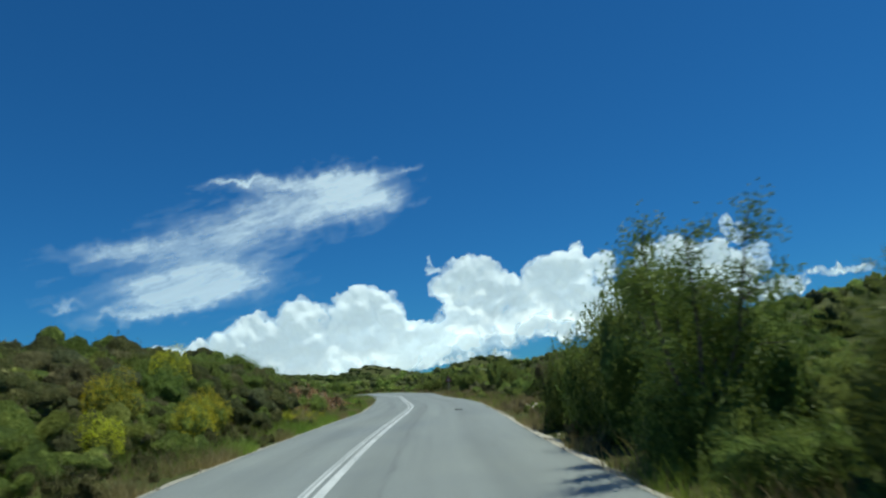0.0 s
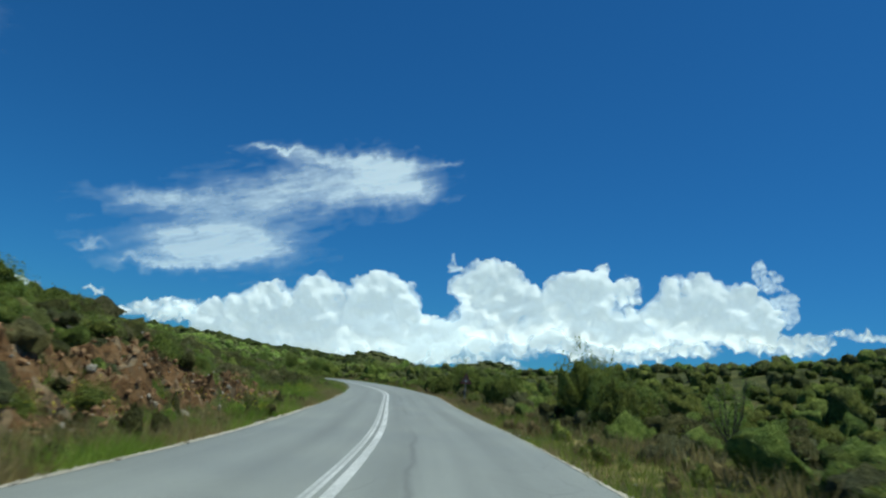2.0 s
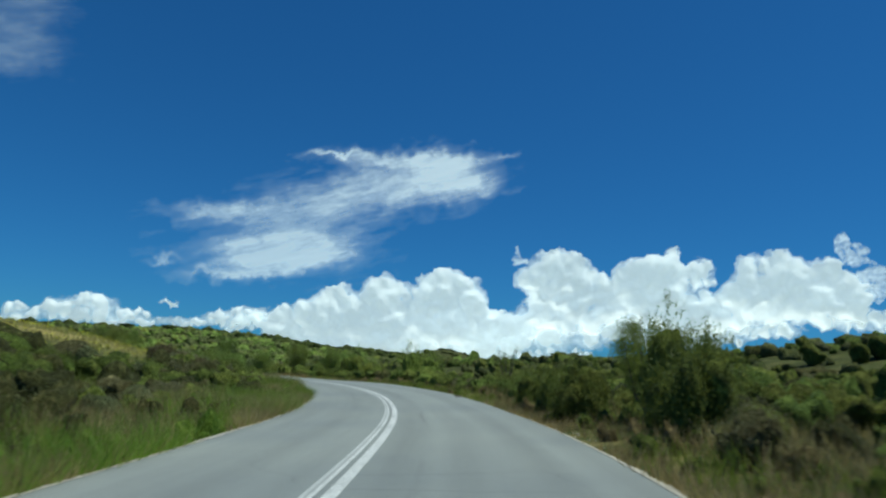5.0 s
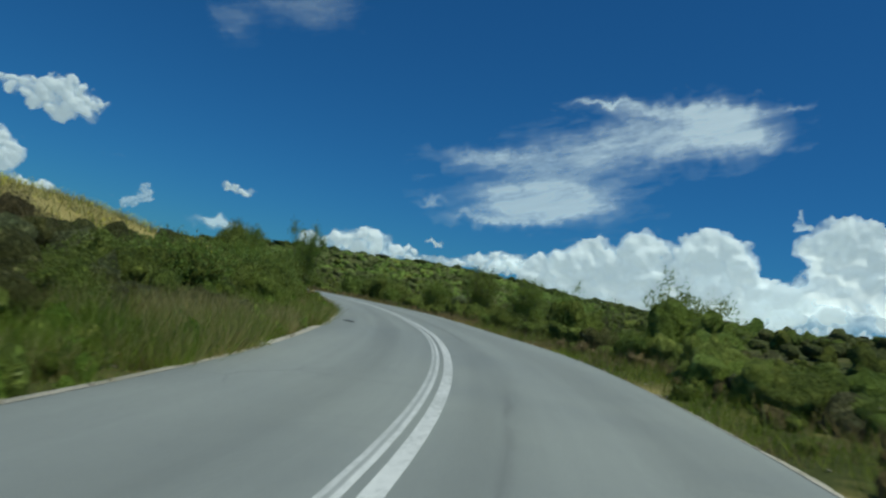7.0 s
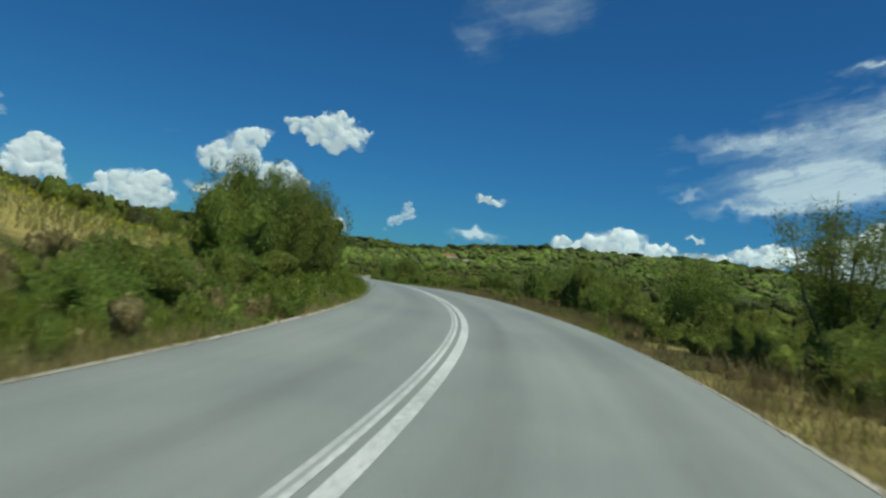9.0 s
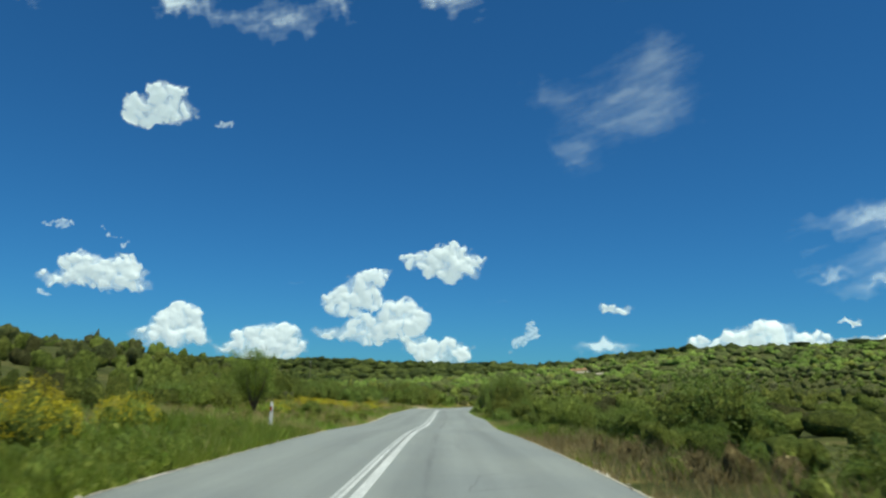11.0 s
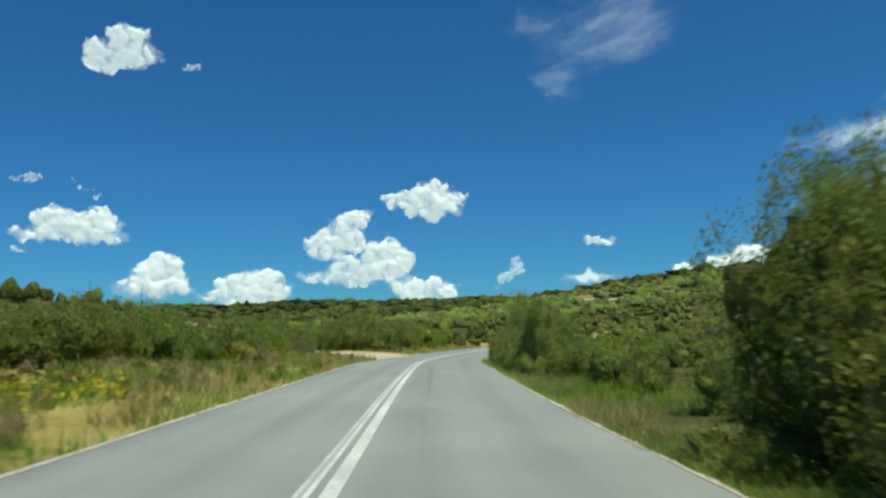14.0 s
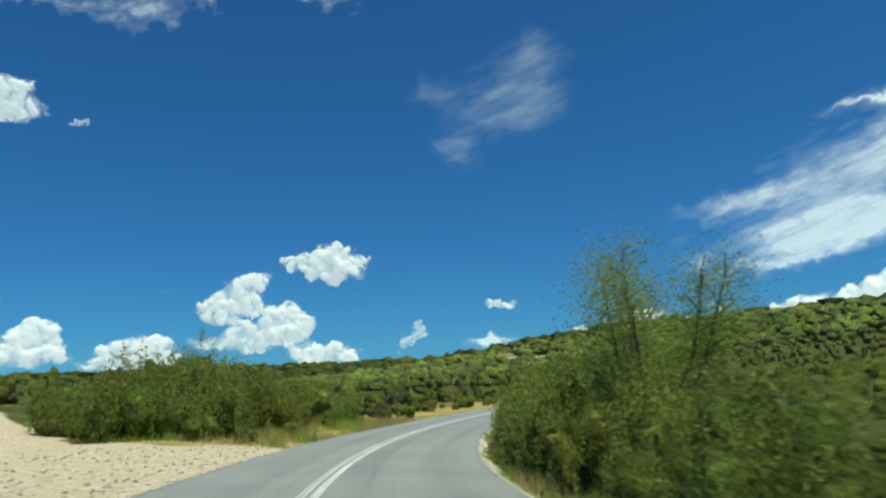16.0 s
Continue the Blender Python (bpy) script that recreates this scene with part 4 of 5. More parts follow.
trees = [make_tree("tree", 51, 9, 15000, 0.022, LEAF, 0.3, 0.12, 0.03, 0.085), make_tree("tree", 52, 10, 18000, 0.021, LEAF_FRESH, 0.34, 0.12, 0.03, 0.1),
         make_tree("tree", 53, 7, 2600, 0.022, LEAF, 0.3, 0.2, 0.035, 0.1), make_tree("tree", 54, 11, 26000, 0.015, LEAF_FRESH, 0.42, 0.16, 0.03, 0.15)]
KINDS = {"green": shrubs[0], "fresh": shrubs[1], "low": shrubs[2], "tall": shrubs[3], "dark": shrubs[4], "grey": grey_shrub, "rust": rust_shrub, "broom": broom, "brown": brown_shrub, "big": big_shrub, "straw": straw_shrub,
         "slim": trees[0], "shoots": trees[1], "bare": trees[2], "wide": trees[3]}
LABELS = {"straw": "dried straw-yellow bush on the open verge", "green": "dense dark green maquis shrub beside the road", "fresh": "bright green leafy shrub beside the road", "low": "low spreading green shrub on the slope",
          "tall": "tall rounded green shrub at the roadside", "brown": "dull brown half-withered shrub beside the road", "big": "great dense green bush with many stems at the roadside", "dark": "dark green thicket shrub at the roadside", "grey": "low grey-green heath shrub on the slope",
          "rust": "withered rusty brown shrub among green ones", "broom": "broom bush with bright yellow blossom", "slim": "slim dark green tree with upright limbs at the roadside",
          "shoots": "leafy small tree of many upright shoots", "bare": "thin sparse sapling with bare twigs", "wide": "wide feathery light green tree at the roadside"}
GROUPS = {"broom": "yellow broom bushes", "grey": "heath shrubs", "slim": "roadside trees", "shoots": "roadside trees", "bare": "roadside trees", "wide": "roadside trees"}
placed = []


def plant(kind, s, off, radius, height, spin=None, sink=0.05):
    """One shrub or tree on the ground at a place along the road."""
    p = on_road(np.array([float(s)]), np.array([float(off)]))[0]
    z = land(p[:1], p[1:2])[0] - sink
    turn_by = spin if spin is not None else random.uniform(0, 360)
    ob = KINDS[kind]
    m = pose(p[0], p[1], z, 0, 0, turn_by) @ Matrix.Diagonal((radius, radius, height, 1))
    c = copy_thing(ob, m)
    tagged(c, LABELS[kind], "tree" if kind in ("slim", "shoots", "bare", "wide") else "shrub", GROUPS.get(kind, "roadside shrubs"))
    placed.append((p[0], p[1], radius))
    return c


# plants that stand out: kind, metres along, metres right of the centre line, radius, height
STAND_OUT_1 = [
    ("dark", 250.7, -8.4, 1.7, 2.1), ("green", 247.3, -9.2, 1.9, 2.2), ("dark", 244.0, -10.0, 1.7, 2.2), ("low", 43.5, -5.4, 0.7, 0.7), ("green", 52.5, -5.8, 0.8, 0.9), ("dark", 56.5, -5.4, 0.8, 0.8),
    ("low", 60.5, -5.6, 0.7, 0.7), ("brown", 50.0, -6.4, 0.7, 0.7), ("tall", 56.2, 7.4, 1.3, 2.3), ("dark", 58.5, 7.8, 1.1, 1.7), ("brown", 29.0, 6.6, 1.2, 1.6), ("brown", 26.6, 7.4, 1.0, 1.3),
    ("dark", 31.5, 6.0, 0.9, 1.2), ("green", 24.0, 6.4, 1.0, 1.4), ("dark", 33.8, 6.8, 1.0, 1.3), ("low", 22.0, 5.8, 0.8, 0.9), ("brown", 12.5, -8.0, 0.7, 0.7), ("brown", 20.5, -8.4, 0.8, 0.8),
    ("brown", 112.0, -9.0, 1.1, 0.9), ("brown", 116.0, -10.0, 1.2, 1.0), ("brown", 108.0, -8.0, 1.0, 0.8), ("rust", 262.6, -9.6, 0.7, 1.3),
]
STAND_OUT_2 = [
    ("dark", 258.4, -9.6, 1.6, 1.9), ("dark", 261.0, -11.6, 1.8, 2.1), ("dark", 27.0, -9.6, 1.2, 0.9), ("low", 30.0, -10.4, 1.4, 1.0), ("dark", 33.0, -9.4, 1.2, 0.9), ("low", 36.5, -10.2, 1.4, 1.0),
    ("dark", 39.0, -9.4, 1.3, 0.9), ("dark", 42.0, -10.0, 1.4, 1.0), ("low", 45.0, -9.4, 1.3, 0.9), ("dark", 47.5, -10.0, 1.3, 1.0), ("low", 50.5, -9.4, 1.2, 0.9), ("low", 54.0, -8.6, 1.0, 0.8),
    ("broom", 15.5, -5.4, 0.53, 0.97), ("broom", 18.5, -6.6, 0.76, 1.35), ("broom", 23.0, -5.6, 0.73, 1.25), ("broom", 12.0, -6.6, 0.50, 0.94), ("broom", 31.0, -4.9, 0.34, 0.60), ("low", 41.0, -5.6, 0.7, 0.8),
    ("dark", 47.5, -5.6, 0.6, 0.7), ("slim", 8.5, 4.7, 3.0, 3.0), ("low", 6.6, 4.75, 0.7, 0.8), ("fresh", 8.4, 4.7, 0.75, 1.1),
]
STAND_OUT_3 = [
    ("green", 13.9, 5.0, 0.95, 2.0), ("dark", 16.3, 4.7, 0.7, 1.8), ("tall", 12.2, 5.6, 1.1, 1.9), ("green", 18.6, 5.6, 0.95, 1.75), ("dark", 10.0, 5.4, 1.0, 1.9), ("green", 5.0, 5.4, 1.1, 1.7),
    ("green", 52.1, 7.6, 1.2, 1.9), ("dark", 51.2, 7.0, 0.9, 1.9), ("rust", 61.5, 9.0, 0.8, 1.6), ("green", 70.0, 6.4, 1.2, 2.0), ("dark", 89.7, 5.1, 0.95, 1.6), ("green", 92.5, 5.3, 0.9, 1.4),
    ("dark", 95.5, 5.2, 0.8, 1.3), ("shoots", 87.9, 6.2, 2.2, 2.9), ("tall", 86.0, 6.6, 1.1, 2.0), ("green", 84.0, 6.0, 1.0, 2.0), ("bare", 130.2, 9.4, 2.6, 3.2), ("shoots", 144.3, 7.6, 3.2, 4.1),
    ("dark", 110.6, -5.8, 0.8, 1.0), ("bare", 109.9, 9.0, 2.6, 2.9), ("tall", 123.5, 9.0, 1.9, 2.4), ("shoots", 138.1, 8.0, 2.6, 3.6),
]
STAND_OUT_4 = [
    ("green", 138.9, 8.3, 1.3, 1.8), ("green", 117.4, -6.6, 1.5, 1.45), ("dark", 114.0, -7.0, 1.2, 1.2), ("dark", 120.5, -7.0, 1.4, 1.4), ("slim", 129.2, -4.5, 2.1, 3.3), ("dark", 129.0, -5.6, 1.3, 1.7),
    ("fresh", 126.1, -5.2, 1.2, 1.5), ("green", 128.6, -5.6, 1.2, 1.9), ("fresh", 141.0, -5.2, 1.0, 1.1), ("fresh", 138.6, -4.9, 0.8, 0.8), ("big", 154.0, -6.8, 2.1, 3.6), ("big", 157.6, -6.3, 2.1, 3.5),
    ("big", 161.6, -6.1, 2.2, 4.1), ("big", 165.2, -5.9, 2.0, 3.5), ("big", 168.4, -6.1, 1.4, 2.2), ("tall", 143.0, 14.0, 2.2, 3.0), ("green", 147.4, 13.0, 2.4, 3.0), ("shoots", 151.0, 7.2, 3.2, 3.0),
    ("green", 150.6, 7.3, 1.4, 1.9), ("green", 183.5, 8.7, 1.9, 2.2), ("tall", 160.5, 7.4, 1.8, 2.1), ("big", 164.4, 8.2, 2.2, 2.5),
]
STAND_OUT_5 = [
    ("green", 168.4, 7.6, 1.7, 2.5), ("fresh", 157.6, 6.6, 1.0, 1.5), ("shoots", 197.8, -8.2, 3.4, 3.6), ("fresh", 219.3, 5.7, 1.2, 1.7), ("tall", 222.0, 7.2, 1.4, 1.8), ("green", 217.4, 6.6, 1.2, 1.5),
    ("slim", 220.6, 5.6, 1.9, 3.5), ("green", 226.1, 7.0, 1.4, 1.1), ("fresh", 201.1, 7.0, 1.5, 1.7), ("slim", 241.2, 5.0, 2.0, 3.1), ("fresh", 242.6, 5.3, 1.15, 1.7), ("shoots", 245.5, 7.0, 2.0, 2.6),
    ("green", 250.5, 5.8, 1.1, 2.1), ("fresh", 246.5, 5.6, 1.2, 1.8), ("fresh", 235.7, 6.8, 1.2, 1.3), ("green", 239.0, 6.2, 1.2, 1.4), ("wide", 265.1, 7.0, 5.0, 4.8), ("fresh", 262.0, 6.2, 1.4, 1.9),
    ("green", 258.5, 5.8, 1.3, 1.9), ("dark", 256.8, -10.6, 2.2, 1.7), ("grey", 259.7, -7.9, 0.8, 1.5), ("dark", 252.2, -9.2, 1.9, 1.7),
]
STAND_OUT_6 = [
    ("fresh", 266.5, 5.5, 1.4, 2.2), ("green", 270.5, 5.9, 1.7, 2.4), ("fresh", 263.5, 5.0, 0.9, 1.5), ("low", 259.5, 4.9, 0.8, 1.1), ("green", 268.4, 4.9, 0.9, 1.5), ("fresh", 273.0, 5.2, 1.1, 1.8),
    ("dark", 278.0, 5.3, 1.2, 1.9), ("fresh", 255.0, 6.0, 1.3, 1.8), ("green", 280.5, -11.4, 2.2, 3.2), ("dark", 280.6, -8.4, 2.2, 3.1), ("green", 284.0, -8.2, 2.1, 3.0), ("fresh", 288.0, -7.8, 1.9, 2.3),
    ("dark", 283.6, -12.8, 2.5, 3.8), ("green", 282.6, -16.2, 1.8, 2.3), ("tall", 287.0, -11.4, 2.3, 3.4), ("tall", 292.0, -8.0, 2.0, 2.3), ("green", 296.0, -7.6, 1.8, 1.9), ("tall", 274.0, 6.4, 1.9, 2.5),
    ("green", 279.0, 6.4, 1.9, 2.4), ("fresh", 285.0, 6.2, 1.8, 2.2), ("tall", 150.6, -6.9, 1.4, 2.1), ("slim", 152.4, -6.3, 2.0, 3.5), ("fresh", 147.6, -6.0, 0.8, 0.9),
]
STAND_OUT_8 = [
    ("tall", 11.6, 5.4, 1.25, 2.0), ("green", 13.2, 5.6, 1.3, 2.5), ("green", 9.8, 5.7, 1.2, 2.2), ("green", 15.4, 5.7, 1.2, 2.2), ("green", 123.6, -5.6, 1.4, 1.6), ("low", 125.2, -4.9, 0.9, 1.0),
    ("fresh", 121.6, -5.0, 1.0, 1.1), ("big", 220.7, 6.0, 1.9, 3.6), ("straw", 243.2, -6.0, 0.7, 0.85), ("straw", 245.0, -6.3, 0.5, 0.55), ("green", 126.9, -6.4, 1.5, 1.7),
]
STAND_OUT_7 = [
    ("bare", 47.0, 8.6, 1.8, 2.2), ("shoots", 34.5, 8.0, 2.0, 2.3), ("bare", 40.0, 9.5, 2.4, 2.5), ("dark", 36.0, 8.6, 1.0, 1.6), ("dark", 44.0, -8.2, 1.1, 0.8), ("low", 48.5, -8.0, 1.2, 0.8),
    ("dark", 39.5, -8.2, 1.2, 0.8), ("low", 35.0, -7.8, 1.1, 0.9), ("dark", 30.5, -7.6, 1.0, 0.9), ("broom", 20.0, -5.0, 0.68, 1.25), ("broom", 26.0, -8.0, 0.76, 1.40), ("dark", 23.4, -7.4, 1.0, 1.25),
    ("broom", 14.5, -7.9, 0.48, 1.01), ("broom", 10.5, -8.4, 0.48, 1.01), ("broom", 17.0, -9.0, 0.38, 0.60), ("rust", 240.0, -16.0, 0.8, 1.5), ("broom", 224.0, -9.7, 0.5, 0.55), ("broom", 218.6, -4.6, 0.35, 0.5),
    ("broom", 176.0, -6.4, 0.9, 1.1), ("broom", 181.0, -6.8, 0.8, 0.9), ("fresh", 38.0, -5.0, 0.9, 1.0),
]
for row in STAND_OUT_1 + STAND_OUT_2 + STAND_OUT_3 + STAND_OUT_4 + STAND_OUT_5 + STAND_OUT_6 + STAND_OUT_7 + STAND_OUT_8:
    plant(*row)


def shrubby(s, off):
    """How thickly shrubs grow at a place beside the road, from 0 to 1."""
    out = np.where(off > 0, off - RIGHT, -off - LEFT)
    d = np.where(off > 0, np.where((s > 222) & (s < 238), smoothstep(2.0, 3.2, out), np.where(s > 190, smoothstep(0.8, 1.6, out), smoothstep(1.4, 2.6, out))), smoothstep(1.6, 3.6, out))
    left = off < 0
    d = np.where(left & (s > 95) & (s < 178) & (out > np.where(s > 129, 3.4, 7)) & (out < 60), 0, d)
    d = np.where(left & (s > 130.5) & (s < 149.5) & (out > 1.4) & (out < 12), 0, d)
    d = np.where(left & (s > 172) & (s < 262) & (out < 8.5), d * 0.02, d)
    d = np.where(left & (s > 36) & (s < 66) & (out < 3.4), d * 0.3, d)
    d = np.where(left & (s > 8) & (s <= 36) & (out < 8), d * 0.7, d)
    d = np.where(left & (s > 66) & (s < 92) & (out < 3.0), 0, d)
    d = np.where(~left & (s > 38) & (s < 70) & (out < 3.5), d * 0.3, d)
    tx, ty = on_road(s, off)[:, 0], on_road(s, off)[:, 1]
    away = np.min([np.hypot(tx - p[0], ty - p[1]) for p in on_road(np.linspace(262, 304, 24), np.interp(np.linspace(262, 304, 24), track_s, track_off))], axis=0)
    return np.where((away < 4.6) | ((s > 258) & (s < 274) & left & (out < 5.5)), 0, d)


# the row of shrubs nearest the road
rng = np.random.default_rng(5)
for s in np.arange(199.0, 296.0, 2.4):
    if not (256 < s < 279 or 222 < s < 238 or 199 < s < 212 and rng.uniform(0, 1) < 0.5):
        plant(rng.choice(["fresh", "green", "low", "dark"]), s + rng.uniform(-0.6, 0.6), RIGHT + rng.uniform(0.9, 1.5), rng.uniform(0.55, 0.9), rng.uniform(0.5, 0.9) if s < 242 else rng.uniform(0.7, 1.3))
for s in np.arange(196.0, 254.0, 2.3):
    plant(rng.choice(["green", "low", "tall", "fresh"], p=[0.4, 0.2, 0.1, 0.3]), s + rng.uniform(-0.6, 0.6), -rng.uniform(11.8, 14.4), rng.uniform(1.3, 2.3), rng.uniform(1.2, 2.8))
count = 0
tries_s, tries_off = rng.uniform(-6, 305, 6000), rng.uniform(4.4, 11.5, 6000) * rng.choice([-1, 1], 6000)
chance = shrubby(tries_s, tries_off)
for s, off, c, u in zip(tries_s, tries_off, chance, rng.uniform(0, 1, 6000)):
    if count >= 160 or u > c:
        continue
    p = on_road(np.array([s]), np.array([off]))[0]
    heath = s < 128 if off < 0 else 18 < s < 82
    r = rng.uniform(0.45, 0.85) if heath else rng.uniform(0.7, 1.25)
    if any((p[0] - x) ** 2 + (p[1] - y) ** 2 < (0.62 * (r + q)) ** 2 for x, y, q in placed):
        continue
    kind = rng.choice(["low", "grey", "green", "dark", "broom", "brown"], p=[0.28, 0.08, 0.28, 0.26, 0.04, 0.06]) if heath else rng.choice(["green", "fresh", "dark", "tall", "low", "grey"], p=[0.34, 0.28, 0.14, 0.1, 0.12, 0.02])
    plant(kind, s, off, r, r * (rng.uniform(0.85, 1.25) if heath else rng.uniform(0.9, 1.35)))
    count += 1
for ob in KINDS.values():
    for o in (*ob.children_recursive, ob):
        bpy.data.objects.remove(o)


# ---- the scrub farther off ----
def thicket_stuff(name, label, xs, ys, radius, height, leaves, leaf, mat, shape, seed):
    """Scrub as one sheet of leafy mounds, each with its own tone, and loose leaves over them."""
    rng = np.random.default_rng(seed)
    z = ground_at(xs, ys)
    shapes = []
    for k in range(10):
        centres, radii = crown_lobes(rng, 6, 0.6, 0.42, 1.0)
        centres, radii = knobs(rng, centres, radii, 16 if len(shape[0]) > 100 else 7, 0.14, 0.27)
        bv, bf = mound(rng, shape, centres, radii * (0.86 if leaves else 1.0), 0.06 if len(shape[0]) > 100 else 0.05)
        lv = lobe_leaves(rng, centres, radii, leaves, leaf, 0.75, 0.25) if leaves else np.zeros((0, 3))
        shapes.append((lv, bv, bf))
    leaf_v, leaf_t, in_v, in_f, in_t, base = [], [], [], [], [], 0
    tones = np.clip(0.5 + 1.5 * (fbm(xs / 9, ys / 9, 2, 0.5, 91) - 0.5) + rng.normal(0, 0.24, len(xs)), 0, 1)
    for x, y, zz, r, h, a, k, tone in zip(xs, ys, z, radius, height, rng.uniform(0, 2 * np.pi, len(xs)), rng.integers(0, 10, len(xs)), tones):
        c, s = math.cos(a), math.sin(a)
        m = np.array([[c * r, -s * r, 0], [s * r, c * r, 0], [0, 0, h]])
        lv, bv, bf = shapes[k]
        leaf_v.append(lv @ m.T + (x, y, zz - 0.06))
        leaf_t.append(np.full(len(lv), tone))
        in_v.append(bv @ m.T + (x, y, zz - 0.06))
        in_f.append(bf + base)
        in_t.append(np.full(len(bv), tone))
        base += len(bv)
    if leaves:
        lv = np.concatenate(leaf_v)
        me = mesh_of(name, lv, as_blades(lv), mat)
        attach(me, "tone", np.concatenate(leaf_t))
        tagged(new(name, me), label, "scrub", kind="stuff")
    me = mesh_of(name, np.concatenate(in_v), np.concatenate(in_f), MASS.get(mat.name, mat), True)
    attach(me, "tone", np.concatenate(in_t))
    tagged(new(name, me), label, "scrub", kind="stuff")


def ahead(x, y):
    """Whether a place lies before one who drives along the road, and not beside or behind."""
    seen = np.zeros(len(x), bool)
    for k in range(0, 280, 8):
        i = k + 90
        dx, dy = x - line_x[i], y - line_y[i]
        front = -dx * math.sin(turn[i]) + dy * math.cos(turn[i])
        side = dx * math.cos(turn[i]) + dy * math.sin(turn[i])
        seen |= np.abs(side) < 0.85 * front + 4
    return seen


def scatter(n, seed, lo, hi, box):
    rng = np.random.default_rng(seed)
    x, y = rng.uniform(box[0], box[1], n), rng.uniform(box[2], box[3], n)
    s, off = to_road(x, y)
    out = np.where(off > 0, off - RIGHT, -off - LEFT)
    ok = (out > lo) & (out < hi) & (s > -60)
    near = shrubby(s, off) if hi < 100 else np.ones(n)
    ok &= rng.uniform(0, 1, n) < near * (0.4 + 1.0 * smoothstep(0.3, 0.5, fbm(x / 22, y / 22, 3, 0.5, 77)))
    ok &= ahead(x, y) | (rng.uniform(0, 1, n) < 0.3)
    for bx, by, long, deep, tall in BANKS:
        a = math.atan2(bx + 29, by - 140)
        across, back = (x - bx) * math.cos(a) - (y - by) * math.sin(a), (x - bx) * math.sin(a) + (y - by) * math.cos(a)
        ok &= (np.abs(across) > long * 0.95) | (back > deep) | (back < -22)
    return x[ok], y[ok], out[ok], rng


def scrub_band(n, seed, lo, hi, box, leaves, leaf, near_gap):
    """Scrub of three colours over a band beside the road, low and heathy on the first left-hand slope."""
    x, y, out, rng = scatter(n, seed, lo, hi, box)
    clear = np.ones(len(x), bool)
    for px, py, pr in placed:
        clear &= (x - px) ** 2 + (y - py) ** 2 > (near_gap * pr) ** 2
    x, y = x[clear], y[clear]
    s, off = to_road(x, y)
    heath = (off < 0) & (s < 128) | (off > 0) & (off < 13) & (s > 18) & (s < 82)
    r = np.where(heath, rng.uniform(0.4, 0.9, len(x)) * (1 + 0.5 * smoothstep(9, 12, -off)), (0.6 if lo > 5 else 0.45) + (0.95 if lo > 20 else 0.8 if lo > 5 else 0.55) * rng.uniform(0, 1, len(x)) ** 2)
    h = r * np.where(heath, rng.uniform(0.7, 1.1, len(x)), rng.uniform(0.85, 1.3, len(x))) * np.where((off < -12) & (s > 178), 1.35, 1)
    moor = (off < 0) & (s > 90) & (s < 129)
    sort = np.where(moor, rng.choice([0, 1, 2, 3, 4], len(x), p=[0.15, 0.42, 0.27, 0.08, 0.08]), np.where(heath, rng.choice([0, 1, 2, 3, 4], len(x), p=[0.11, 0.48, 0.26, 0.04, 0.11]), rng.choice([0, 1, 2, 3], len(x), p=[0.06, 0.44, 0.45, 0.05] if lo > 20 else [0.05, 0.07, 0.5, 0.38])))
    bare = heath & (off < 0) & (s < 40)
    sort = np.where(heath & (off > 0) & (sort == 4), 2, sort)
    sort = np.where(bare, rng.choice([0, 1, 2, 3, 4], len(x), p=[0.1, 0.46, 0.24, 0.08, 0.12]), sort)
    for n, (mat, what) in enumerate(((LEAF_GREY, "grey-green heath clumps over the slopes"), (LEAF_DARK, "dark olive heath clumps over the slopes"), (LEAF, "dark green maquis scrub over the slopes"), (LEAF_FRESH, "lighter green scrub over the slopes"), (LEAF_BROWN, "brown withered heath clumps over the slopes"))):
        k = sort == n
        if k.any():
            thicket_stuff("scrub", what, x[k], y[k], r[k], h[k], leaves, leaf, mat, BALL3 if lo < 40 else BALL2, seed + 60 + n)


scrub_band(13000, 20, 1.4, 8, (-180, 40, -8, 330), 340, 0.095, 0.6)
scrub_band(12000, 21, 8, 26, (-190, 60, -8, 330), 170, 0.1, 0.8)
scrub_band(9500, 26, 26, 44, (-260, 85, 0, 430), 70, 0.12, 0.8)
scrub_band(17000, 30, 44, 78, (-260, 85, 0, 430), 40, 0.14, 0.8)
scrub_band(2600, 27, 2.4, 14, (2, 34, 14, 96), 260, 0.09, 0.7)
scrub_band(5600, 23, 2.2, 20, (-40, -2, -6, 118), 230, 0.09, 0.95)
scrub_band(3600, 29, 1.9, 10, (-75, -5, 84, 150), 280, 0.09, 0.4)
scrub_band(1700, 28, 1.6, 8, (-15, -1, -4, 42), 220, 0.09, 0.95)


def weeds(n, seed, s0, s1, lo, hi, side, mat, what):
    """Low leafy weeds in the verge."""
    rng = np.random.default_rng(seed)
    s, out = rng.uniform(s0, s1, n), rng.uniform(lo, hi, n)
    p = on_road(s, np.where(side < 0, -LEFT - out, RIGHT + out))
    r = rng.uniform(0.12, 0.34, n)
    thicket_stuff("weeds", what, p[:, 0], p[:, 1], r, r * rng.uniform(0.9, 1.9, n), 60, 0.22, mat, BALL2, seed)


